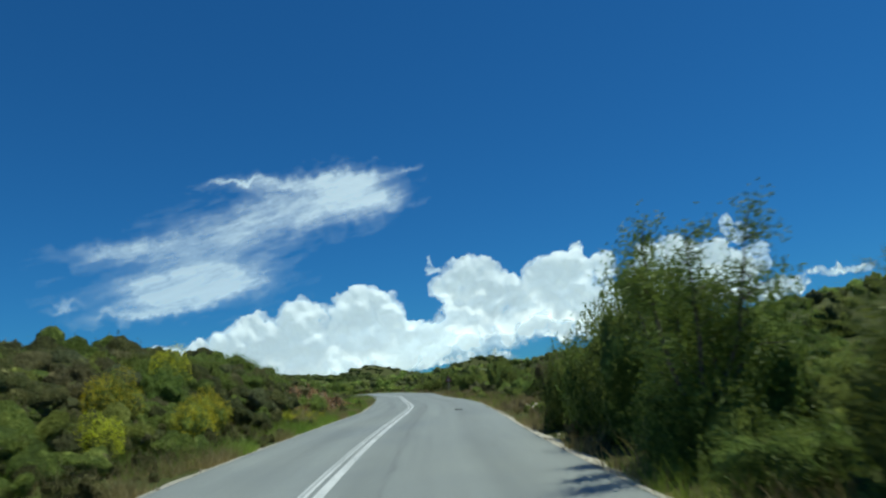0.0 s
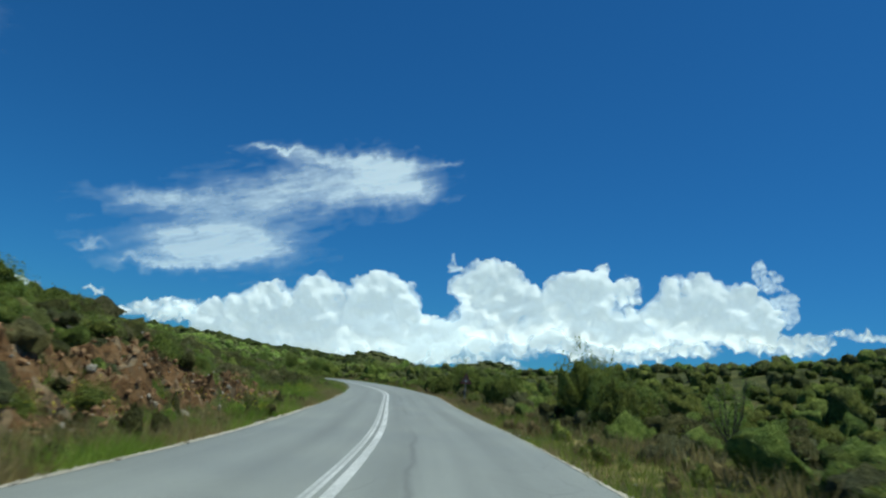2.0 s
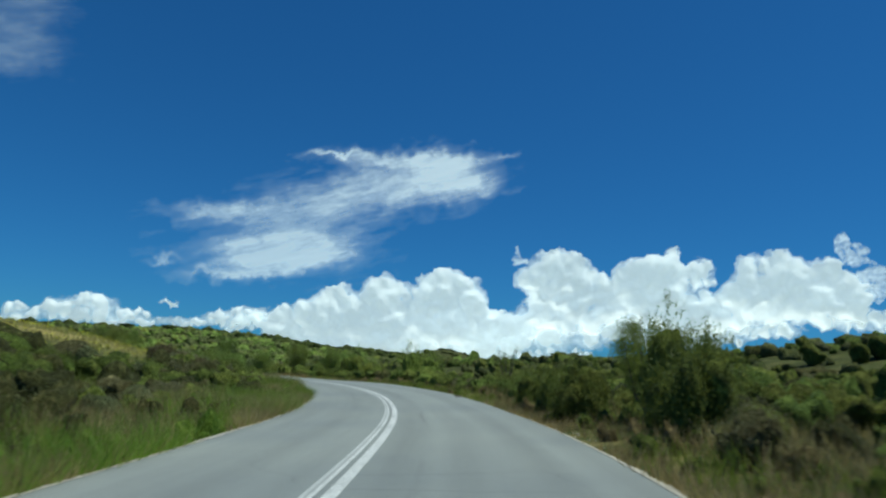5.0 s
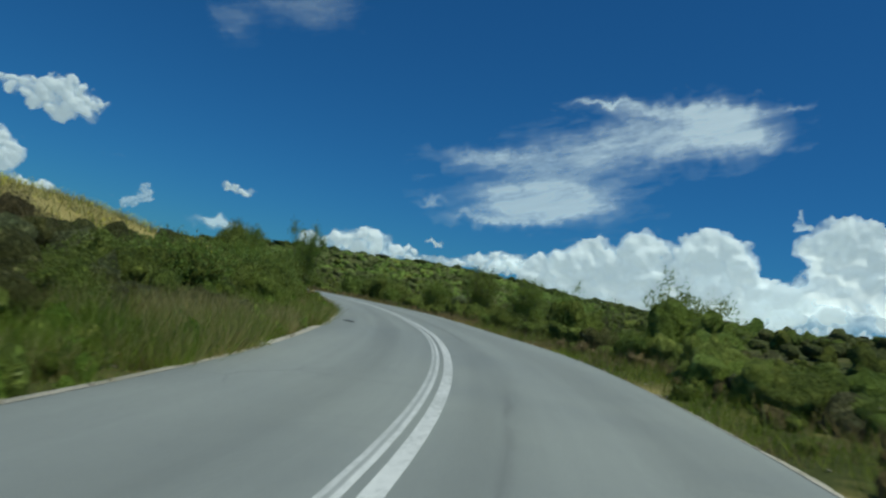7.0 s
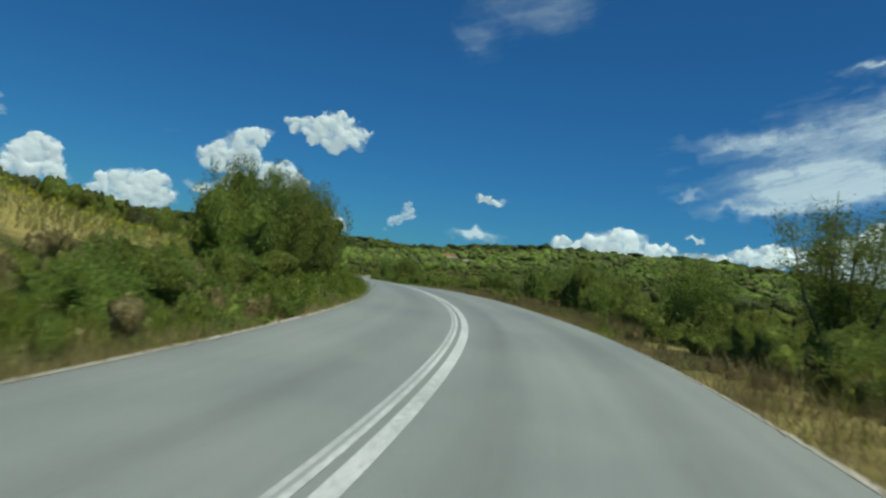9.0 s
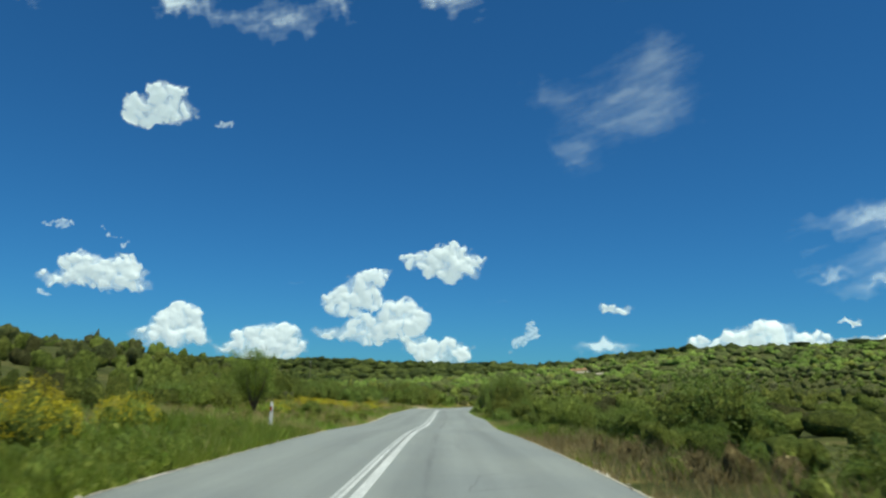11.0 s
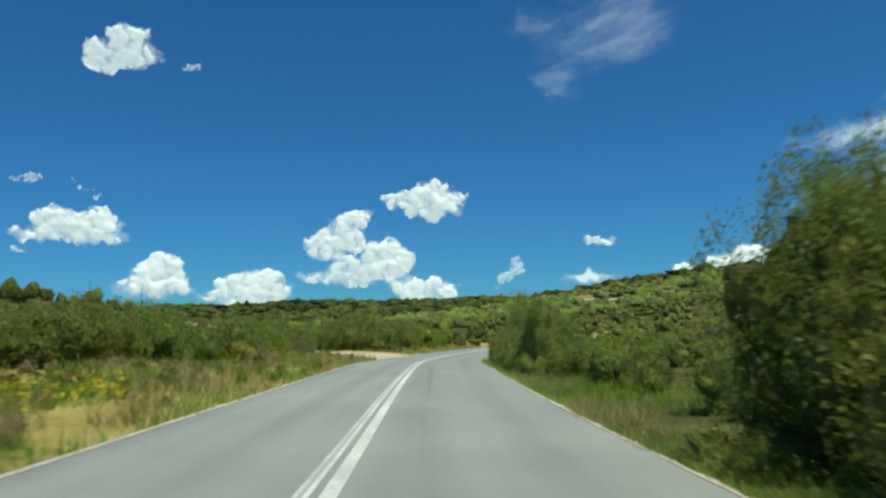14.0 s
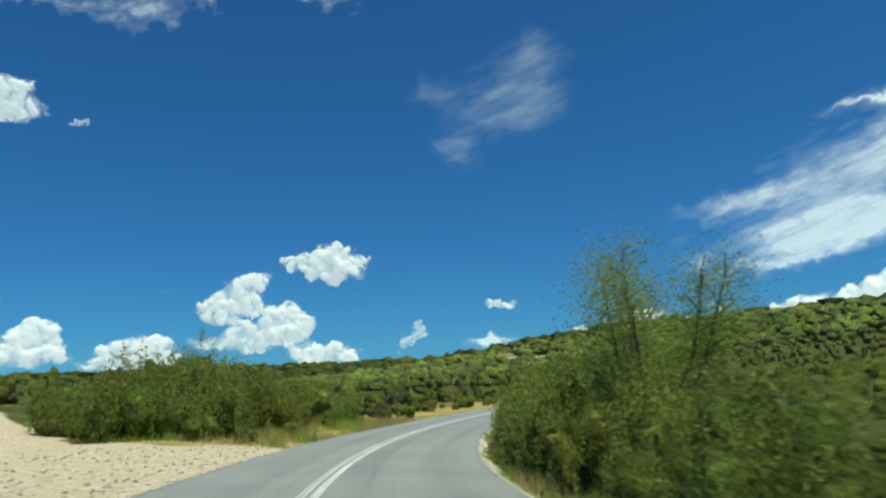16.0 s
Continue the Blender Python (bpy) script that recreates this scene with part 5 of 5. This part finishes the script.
weeds(420, 301, 92, 186, 0.5, 4.5, -1, LEAF_FRESH, "fresh green weeds in the verge grass")
weeds(260, 302, 0, 92, 0.6, 3.0, -1, LEAF_DARK, "olive weeds in the verge grass")
weeds(260, 303, 0, 200, 0.7, 3.5, 1, LEAF, "green weeds in the verge grass")
weeds(260, 311, 14, 190, 0.6, 3.6, 1, DRY, "straw-coloured tufts in the verge grass")
weeds(400, 304, 186, 262, 0.6, 9.0, -1, LEAF_FRESH, "green weeds in the dry verge")
weeds(240, 305, 190, 262, 1.0, 9.5, -1, DRY, "straw-coloured tufts in the dry verge")
weeds(380, 307, 138, 178, 0.3, 3.2, -1, LEAF_FRESH, "lush leafy weeds crowding the verge")
weeds(170, 308, 124, 148, 0.7, 5.5, -1, DRY, "straw-coloured tufts between the bend and the meadow")
weeds(240, 310, 44, 128, 0.4, 1.9, -1, GRASS, "tall grass tufts along the road edge")
weeds(420, 309, 146, 178, 0.15, 2.8, -1, GRASS, "lush green grass tufts under the bushes")
weeds(320, 306, 95, 182, 0.5, 5.0, -1, GRASS, "lush green grass tufts along the verge")


def far_woods(n, seed, lo, hi, box, size, leaves):
    """Woods on the hills, as rounded canopies that touch."""
    x, y, out, rng = scatter(n, seed, lo, hi, box)
    view = np.hypot(x + 60, y - 120)
    keep = rng.uniform(0, 1, len(x)) < np.clip(260 / view, 0.2, 1)
    x, y, view = x[keep], y[keep], view[keep]
    r = rng.uniform(0.7, 1.5, len(x)) * size * (1 + view / 700)
    h = r * rng.uniform(0.75, 1.25, len(x)) / (1 + view / 1200)
    sort = rng.uniform(0, 1, len(x))
    for n, (a, b, mat, what) in enumerate(((0.0, 0.6, LEAF_DARK, "dark olive woods over the far hills"), (0.6, 0.97, LEAF, "dark green woods over the far hills"), (0.97, 2.0, LEAF_FRESH, "lighter green woods over the far hills"))):
        k = (sort >= a) & (sort < b)
        thicket_stuff("far_scrub", what, x[k], y[k], r[k], h[k], leaves, 0.09, WOODS if not leaves else mat, BALL2 if lo < 100 else BALL1, seed + 70 + n)


far_woods(34000, 22, 70, 190, (-420, 230, 20, 520), 1.75, 14)
far_woods(38000, 24, 180, 900, (-900, 400, 100, 900), 2.9, 0)
far_woods(17000, 25, 850, 1700, (-800, 700, 900, 1700), 2.6, 0)


# ---- grass and flowers ----
def grass_stuff(name, label, s, off, tall, mat, seed, wide=0.008, category="grass"):
    rng = np.random.default_rng(seed)
    p = on_road(s, off)
    z = land(p[:, 0], p[:, 1], s, off)
    n = len(s)
    a = rng.uniform(0, 2 * np.pi, n)
    lean = rng.normal(0, 0.42, (n, 2)) * tall[:, None]
    base = np.stack([p[:, 0], p[:, 1], z - 0.03], 1)
    side = np.stack([np.cos(a), np.sin(a), 0 * a], 1) * (wide * rng.uniform(0.6, 1.6, n))[:, None]
    tip = base + np.stack([lean[:, 0], lean[:, 1], tall * 0.97], 1)
    v = np.stack([base - side, base + side, tip], 1).reshape(-1, 3)
    me = mesh_of(name, v, as_blades(v), mat)
    attach(me, "tone", np.repeat(np.clip(fbm(s / 1.1, off / 0.8, 3, 0.5, seed + 7) * 1.6 - 0.3, 0, 1), 3))
    tagged(new(name, me), label, category, kind="stuff")


rng = np.random.default_rng(8)


def verge(n, s0, s1, lo, hi, side, power=1.6):
    s = rng.uniform(s0, s1, n)
    off = lo + (hi - lo) * rng.uniform(0, 1, n) ** power
    ok = fbm(s / 1.7, off / 1.7, 3, 0.5, 15) > 0.36
    ok &= ~((side < 0) & (s > 260) & (s < 277))
    return s[ok], (off * side + np.where(side < 0, -LEFT, RIGHT))[ok]


def turf(n, s0, s1, lo, hi, side, low, high, seed, dryness, power=1.6, wide=0.008):
    """Grass in two colours, the dry where the soil is poor."""
    s, off = verge(n, s0, s1, lo, hi, side, power)
    straw = fbm(s / 4, off / 1.5, 3, 0.5, seed) + rng.normal(0, 0.08, len(s)) < dryness
    tall = rng.uniform(low, high, len(s)) * (0.55 + 0.9 * fbm(s / 2.2, off / 2.2, 3, 0.5, seed + 1))
    grass_stuff("verge_grass", "green grass and weeds along the verge", s[~straw], off[~straw], tall[~straw], GRASS, seed, wide)
    grass_stuff("dry_grass", "dry straw grass along the verge", s[straw], off[straw], tall[straw], DRY, seed + 2, wide)


turf(64000, -4, 68, 0.3, 3.4, -1, 0.2, 0.6, 81, 0.54)
turf(36000, 60, 95, 0.1, 3.4, -1, 0.25, 0.75, 84, 0.5)
turf(60000, 90, 128, 0.1, 3.0, -1, 0.25, 0.7, 191, 0.47)
turf(34000, 126, 152, 0.1, 5.0, -1, 0.15, 0.42, 181, 0.58)
turf(42000, 150, 186, 0.1, 5.0, -1, 0.2, 0.6, 186, 0.14)
turf(50000, 12, 92, 2.0, 11.0, 1, 0.2, 0.6, 681, 0.66, 1.0, 0.014)
turf(70000, -4, 195, 0.1, 3.2, 1, 0.15, 0.5, 281, 0.62)
turf(50000, 190, 285, 0.1, 4.0, 1, 0.15, 0.45, 581, 0.42)
turf(100000, 176, 300, 0.15, 9.5, -1, 0.15, 0.55, 381, 0.52, 1.2, 0.011)
turf(52000, 92, 182, 3.6, 45.0, -1, 0.2, 0.5, 481, 0.66, 1.3, 0.024)


def flowers(name, label, s, off, tall, seed, size):
    rng = np.random.default_rng(seed)
    p = on_road(s, off)
    z = land(p[:, 0], p[:, 1], s, off) + tall
    at = np.repeat(np.stack([p[:, 0], p[:, 1], z], 1), 5, 0) + rng.normal(0, size, (len(s) * 5, 3))
    v = leaf_blades(rng, at, np.tile((0, 0, 1.0), (len(at), 1)), size * 1.6, 0.8)
    me = mesh_of(name, v, as_blades(v), BLOOM)
    attach(me, "tone", np.full(len(v), 0.6))
    tagged(new(name, me), label, "flowers", kind="stuff")


cs, co = np.concatenate([rng.uniform(196, 250, 10), rng.uniform(211, 226, 11)]), -LEFT - rng.uniform(1.4, 7.5, 21)
s = np.concatenate([c + rng.normal(0, 0.45, 50) for c in cs])
off = np.minimum(np.concatenate([c + rng.normal(0, 0.35, 50) for c in co]), -LEFT - 0.5)
flowers("wild_flowers", "yellow wild flowers in the dry verge", s, off, rng.uniform(0.3, 0.7, len(s)), 85, 0.04)
cs, co = rng.uniform(30, 78, 30), -LEFT - rng.uniform(0.6, 2.6, 30)
s = np.concatenate([c + rng.normal(0, 0.8, 30) for c in cs])
off = np.minimum(np.concatenate([c + rng.normal(0, 0.3, 30) for c in co]), -LEFT - 0.4)
flowers("wild_flowers", "yellow wild flowers along the grassy verge", s, off, rng.uniform(0.3, 0.55, len(s)), 86, 0.022)
cs, co = rng.uniform(100, 152, 40), rng.uniform(5, 24, 40)
s = np.concatenate([c + rng.normal(0, 1.8, 60) for c in cs])
off = -LEFT - np.maximum(np.concatenate([c + rng.normal(0, 1.5, 60) for c in co]), 3)
flowers("wild_flowers", "yellow wild flowers in the dry meadow", s, off, rng.uniform(0.2, 0.45, len(s)), 87, 0.034)


# ---- small things along the road ----
def paint_plain(name, colour, rough=0.5, metal=0.0):
    m, t, p = material(name)
    n = noise_of(t, position(t), 7, 5, 0.65)
    dark = tuple(c * 0.62 for c in colour)
    t.links.new(ramp(t, n, [(0.3, dark), (0.6, colour)]), p.inputs["Base Color"])
    p.inputs["Roughness"].default_value, p.inputs["Metallic"].default_value = rough, metal
    return m


STEEL, FADED_RED, FADED_FACE, WHITE_PLASTIC, TIMBER = (paint_plain("galvanised steel", (0.35, 0.36, 0.36), 0.45, 0.8), paint_plain("faded red enamel", (0.3, 0.07, 0.05)),
    paint_plain("rusted sign face", (0.3, 0.17, 0.11)), paint_plain("white plastic", (0.75, 0.75, 0.72)), paint_plain("weathered timber", (0.16, 0.12, 0.09), 0.9))
REFLECTOR = paint_plain("reflector red", (0.5, 0.05, 0.03), 0.2)


def from_bm(name, bm, mat, smooth=False):
    me = bpy.data.meshes.new(name)
    bm.to_mesh(me)
    bm.free()
    me.materials.append(mat)
    for p in me.polygons:
        p.use_smooth = smooth
    return me


def prism(outline, depth, bevel=0.0):
    """A plate with the given outline in x and z, standing upright."""
    bm = bmesh.new()
    f = bm.faces.new([bm.verts.new((x, 0, z)) for x, z in outline])
    ext = bmesh.ops.extrude_face_region(bm, geom=[f])
    bmesh.ops.translate(bm, verts=[v for v in ext["geom"] if isinstance(v, bmesh.types.BMVert)], vec=(0, depth, 0))
    if bevel:
        bmesh.ops.bevel(bm, geom=bm.edges[:], offset=bevel, segments=1, affect="EDGES")
    bmesh.ops.recalc_face_normals(bm, faces=bm.faces[:])
    return bm


def triangle(side, corner):
    """The outline of a triangle with rounded corners, resting on z = 0."""
    high = side * math.sqrt(3) / 2
    pts = []
    for (cx, cz), start in (((side / 2 - corner * 1.73, corner), -90), ((0, high - corner * 2), 30), ((-side / 2 + corner * 1.73, corner), 150)):
        pts += [(cx + corner * math.cos(radians(start + 30 * k)), cz + corner * math.sin(radians(start + 30 * k))) for k in range(5)]
    return pts


def stand(s, off, sink=0.0):
    p = on_road(np.array([float(s)]), np.array([float(off)]))[0]
    return p[0], p[1], land(p[:1], p[1:2])[0] - sink, math.degrees(np.interp(s, along, turn))


def warning_sign(s, off):
    """A triangular warning sign on a steel post, facing the oncoming traffic of the right lane."""
    x, y, z, h = stand(s, off, 0.15)
    root = new("warning_sign")
    root.matrix_world = pose(x, y, z, 0, 0, h - 4)
    v, f = tube([(0, 0, 0), (0, 0, 1.0), (0, 0, 1.98)], (0.03, 0.03, 0.03), 10)
    part("post", mesh_of("post", v, f, STEEL, True), root, "galvanised steel post")
    plate = part("plate", from_bm("plate", prism(triangle(0.8, 0.05), 0.012), FADED_RED), root, "faded red triangular plate")
    plate.location = (0, -0.05, 1.3)
    face = part("face", from_bm("face", prism(triangle(0.58, 0.03), 0.006), FADED_FACE), plate, "rusted brown sign face")
    face.location = (0, -0.0095, 0.085)
    mark = part("symbol", from_bm("symbol", prism([(-0.08, 0), (0.08, 0), (0.07, 0.1), (-0.07, 0.1)], 0.004), WHITE_PLASTIC), plate, "pale worn patch")
    mark.location = (0, -0.017, 0.12)
    for k in (0.25, 0.5):
        c = part("clamp", from_bm("clamp", prism([(-0.06, 0), (0.06, 0), (0.06, 0.03), (-0.06, 0.03)], 0.03, 0.004), STEEL), root)
        c.location = (0, -0.035, 1.3 + k)
    return tagged(root, "faded red triangular warning sign on a steel post", "road sign")


def marker_post(s, off, tall):
    x, y, z, h = stand(s, off, 0.1)
    root = new("marker_post")
    root.matrix_world = pose(x, y, z, 0, 0, h)
    part("post", from_bm("post", prism([(-0.06, 0), (0.06, 0), (0.06, tall), (-0.03, tall + 0.06)], 0.05, 0.006), WHITE_PLASTIC), root, "white plastic post")
    r = part("reflector", from_bm("reflector", prism([(-0.03, 0), (0.03, 0), (0.03, 0.14), (-0.03, 0.14)], 0.008, 0.002), REFLECTOR), root, "red reflector")
    r.location = (0, -0.008, tall - 0.24)
    return tagged(root, "white plastic roadside marker post in the grass", "marker post")


def stone_mesh(name, seed, mat, flat=0.7):
    rng = np.random.default_rng(seed)
    v, f = BALL2
    w = v.copy()
    for k in range(9):
        d = rng.normal(0, 1, 3)
        d /= np.linalg.norm(d)
        over = np.clip(w @ d - rng.uniform(0.55, 0.85), 0, None)
        w = w - over[:, None] * d
    w = w * (1, rng.uniform(0.65, 0.95), flat) + rng.normal(0, 0.015, w.shape)
    return mesh_of(name, w, f, mat)


PALE = [stone_mesh("stone", 90 + k, STONE) for k in range(4)]
RED = [stone_mesh("rock", 95 + k, REDSTONE, 0.8) for k in range(4)]


def put_stone(name, meshes, s, off, size, label, group, up=0.25):
    x, y, z, h = stand(s, off)
    ob = new(name, random.choice(meshes))
    ob.matrix_world = pose(x, y, z + size * up, random.uniform(-20, 20), random.uniform(-20, 20), random.uniform(0, 360)) @ Matrix.Diagonal((size, size, size, 1))
    return tagged(ob, label, "rock", group)


random.seed(12)
warning_sign(75.0, 4.9)
marker_post(186.0, -4.4, 1.0)
# pale stones by the right-hand edge
for k in range(16):
    put_stone("stone", PALE, random.gauss(26.0, 0.9), random.uniform(4.3, 5.5), random.uniform(0.05, 0.17), "pale weathered stone on the road verge", "pale stones on the verge", 0.15)
for s, off, size in ((8.0, -3.6, 0.16), (12.5, -3.5, 0.12), (100.0, -3.6, 0.12), (94.0, -3.5, 0.1), (228.0, -9.0, 0.28), (231.0, -8.0, 0.16), (236.0, -7.0, 0.14), (240.0, -9.5, 0.2), (247.0, -8.5, 0.18), (214.0, -10.5, 0.2)):
    put_stone("stone", PALE, s, off, size, "pale weathered stone on the road verge", "pale stones on the verge", 0.15)
# blocks in the red cutting
for k in range(260):
    s = random.uniform(33, 64)
    put_stone("rock", RED if random.random() < 0.78 else PALE, s, -LEFT - random.uniform(1.5, 4.8), random.choice((0.05, 0.07, 0.07, 0.1, 0.1, 0.14, 0.2, 0.28)) * random.uniform(0.8, 1.2), "broken ochre rock in the red earth cutting", "rocks in the cutting", 0.05)


def utility_pole(x, y, tall):
    """A timber pole with a crossarm and insulators."""
    root = new("utility_pole")
    root.matrix_world = pose(x, y, land(np.array([x]), np.array([y]))[0] - 0.4, 0, 0, 25)
    part("pole", mesh_of("pole", *tube([(0, 0, 0), (0, 0, tall * 0.5), (0, 0, tall)], (0.16, 0.14, 0.11), 8), TIMBER, True), root)
    arm = part("crossarm", from_bm("crossarm", prism([(-1.0, 0), (1.0, 0), (1.0, 0.14), (-1.0, 0.14)], 0.12, 0.01), TIMBER), root)
    arm.location = (0, -0.12, tall - 0.5)
    for k in (-0.85, 0.0, 0.85):
        i = part("insulator", mesh_of("insulator", *tube([(0, 0, 0), (0, 0, 0.1), (0, 0, 0.25)], (0.05, 0.08, 0.03), 8), WHITE_PLASTIC, True), arm)
        i.location = (k, 0.06, 0.14)
    return tagged(root, "weathered timber utility pole on the far scrub slope", "utility pole")


utility_pole(-317.0, 267.0, 11.5)
# pale outcrops and banks on the far slopes
for k in range(14):
    a, d = radians(random.uniform(-62, -38)), random.uniform(330, 560)
    x, y = -60 + d * math.sin(a), 160 + d * math.cos(a)
    ob = new("outcrop", random.choice(PALE))
    r = random.uniform(0.7, 1.9)
    ob.matrix_world = pose(x, y, land(np.array([x]), np.array([y]))[0] + 0.9, 0, 0, random.uniform(0, 360)) @ Matrix.Diagonal((r * 1.8, r, r * 0.9, 1))
    tagged(ob, "pale limestone outcrop on the wooded far slope", "outcrop", "outcrops on the far slope")


def scrap(s, off, long, seed):
    """A dark torn strip lying on the asphalt."""
    rng = np.random.default_rng(seed)
    n = 7
    edge = np.linspace(-0.5, 0.5, n)
    top = [(x * long, (0.1 + 0.05 * rng.normal()) * long * (1.1 - 1.6 * abs(x))) for x in edge]
    low = [(x * long, -(0.12 + 0.05 * rng.normal()) * long * (1.1 - 1.6 * abs(x))) for x in edge[::-1]]
    bm = bmesh.new()
    f = bm.faces.new([bm.verts.new((x, y, 0.02 * rng.random())) for x, y in top[1:-1] + low[1:-1]])
    ext = bmesh.ops.extrude_face_region(bm, geom=[f])
    bmesh.ops.translate(bm, verts=[v for v in ext["geom"] if isinstance(v, bmesh.types.BMVert)], vec=(0, 0, 0.02))
    bmesh.ops.recalc_face_normals(bm, faces=bm.faces[:])
    ob = new("tyre_scrap", from_bm("tyre_scrap", bm, paint_plain("black rubber", (0.03, 0.03, 0.03), 0.8)))
    p = on_road(np.array([s]), np.array([off]), 0.004)[0]
    ob.matrix_world = pose(p[0], p[1], p[2], 0, 0, math.degrees(np.interp(s, along, turn)) + 20)
    return tagged(ob, "torn black rubber scrap lying on the asphalt", "road debris")


def fallen_branch(s, off, long, seed):
    """A dead forked branch lying at the edge of the asphalt."""
    rng = np.random.default_rng(seed)
    wood = [tube([(-long / 2, 0, 0.03), (0, 0.03, 0.05), (long / 2, -0.05, 0.03)], (0.02, 0.016, 0.006))]
    for k in range(9):
        a = np.array([rng.uniform(-0.45, 0.4) * long, 0.0, 0.045])
        b = a + (rng.uniform(0.12, 0.35) * long, rng.choice([-1, 1]) * rng.uniform(0.1, 0.3) * long, rng.uniform(0.0, 0.1))
        wood.append(tube([a, (a + b) / 2 + (0, 0, 0.03), b], (0.01, 0.007, 0.003), 4))
    ob = new("fallen_branch", mesh_of("fallen_branch", *joined(wood), BARK, True))
    p = on_road(np.array([s]), np.array([off]), 0.0)[0]
    ob.matrix_world = pose(p[0], p[1], p[2], 0, 0, math.degrees(np.interp(s, along, turn)) + 65)
    return tagged(ob, "dead forked branch lying on the asphalt edge", "branch")


fallen_branch(100.9, 3.3, 0.9, 3)
scrap(29.7, 2.4, 0.5, 1)
scrap(121.7, -2.4, 0.5, 2)


def gravel(n, s0, s1, lo, hi, side, seed, least, most, label):
    """Loose stones strewn on the ground beside the asphalt."""
    rng = np.random.default_rng(seed)
    s, out = rng.uniform(s0, s1, n), lo + (hi - lo) * rng.uniform(0, 1, n) ** 1.6
    p = on_road(s, -LEFT - out if side < 0 else RIGHT + out)
    z = ground_at(p[:, 0], p[:, 1])
    z = np.maximum(z, np.where(out < 0.5, p[:, 2] - 0.22 * out / 0.5, -99))
    v, f = BALL1
    verts, faces = [], []
    for k in range(n):
        r = rng.uniform(least, most)
        verts.append(v * r * rng.uniform(0.6, 1.2, 3) * (1, 1, 0.7) * (1 + 0.15 * rng.normal(0, 1, (len(v), 1))) + (p[k, 0], p[k, 1], z[k] + 0.25 * r))
        faces.append(f + k * len(v))
    tagged(new("gravel", mesh_of("gravel", np.concatenate(verts), np.concatenate(faces), STONE)), label, "gravel", kind="stuff")


gravel(900, 258, 280, 0.0, 7.0, -1, 401, 0.015, 0.06, "pale loose gravel where the sandy track meets the road")
gravel(1400, 0, 258, 0.0, 0.7, -1, 402, 0.012, 0.05, "pale loose gravel along the road edge")
gravel(1100, 0, 285, 0.0, 0.7, 1, 403, 0.012, 0.045, "pale loose gravel along the road edge")
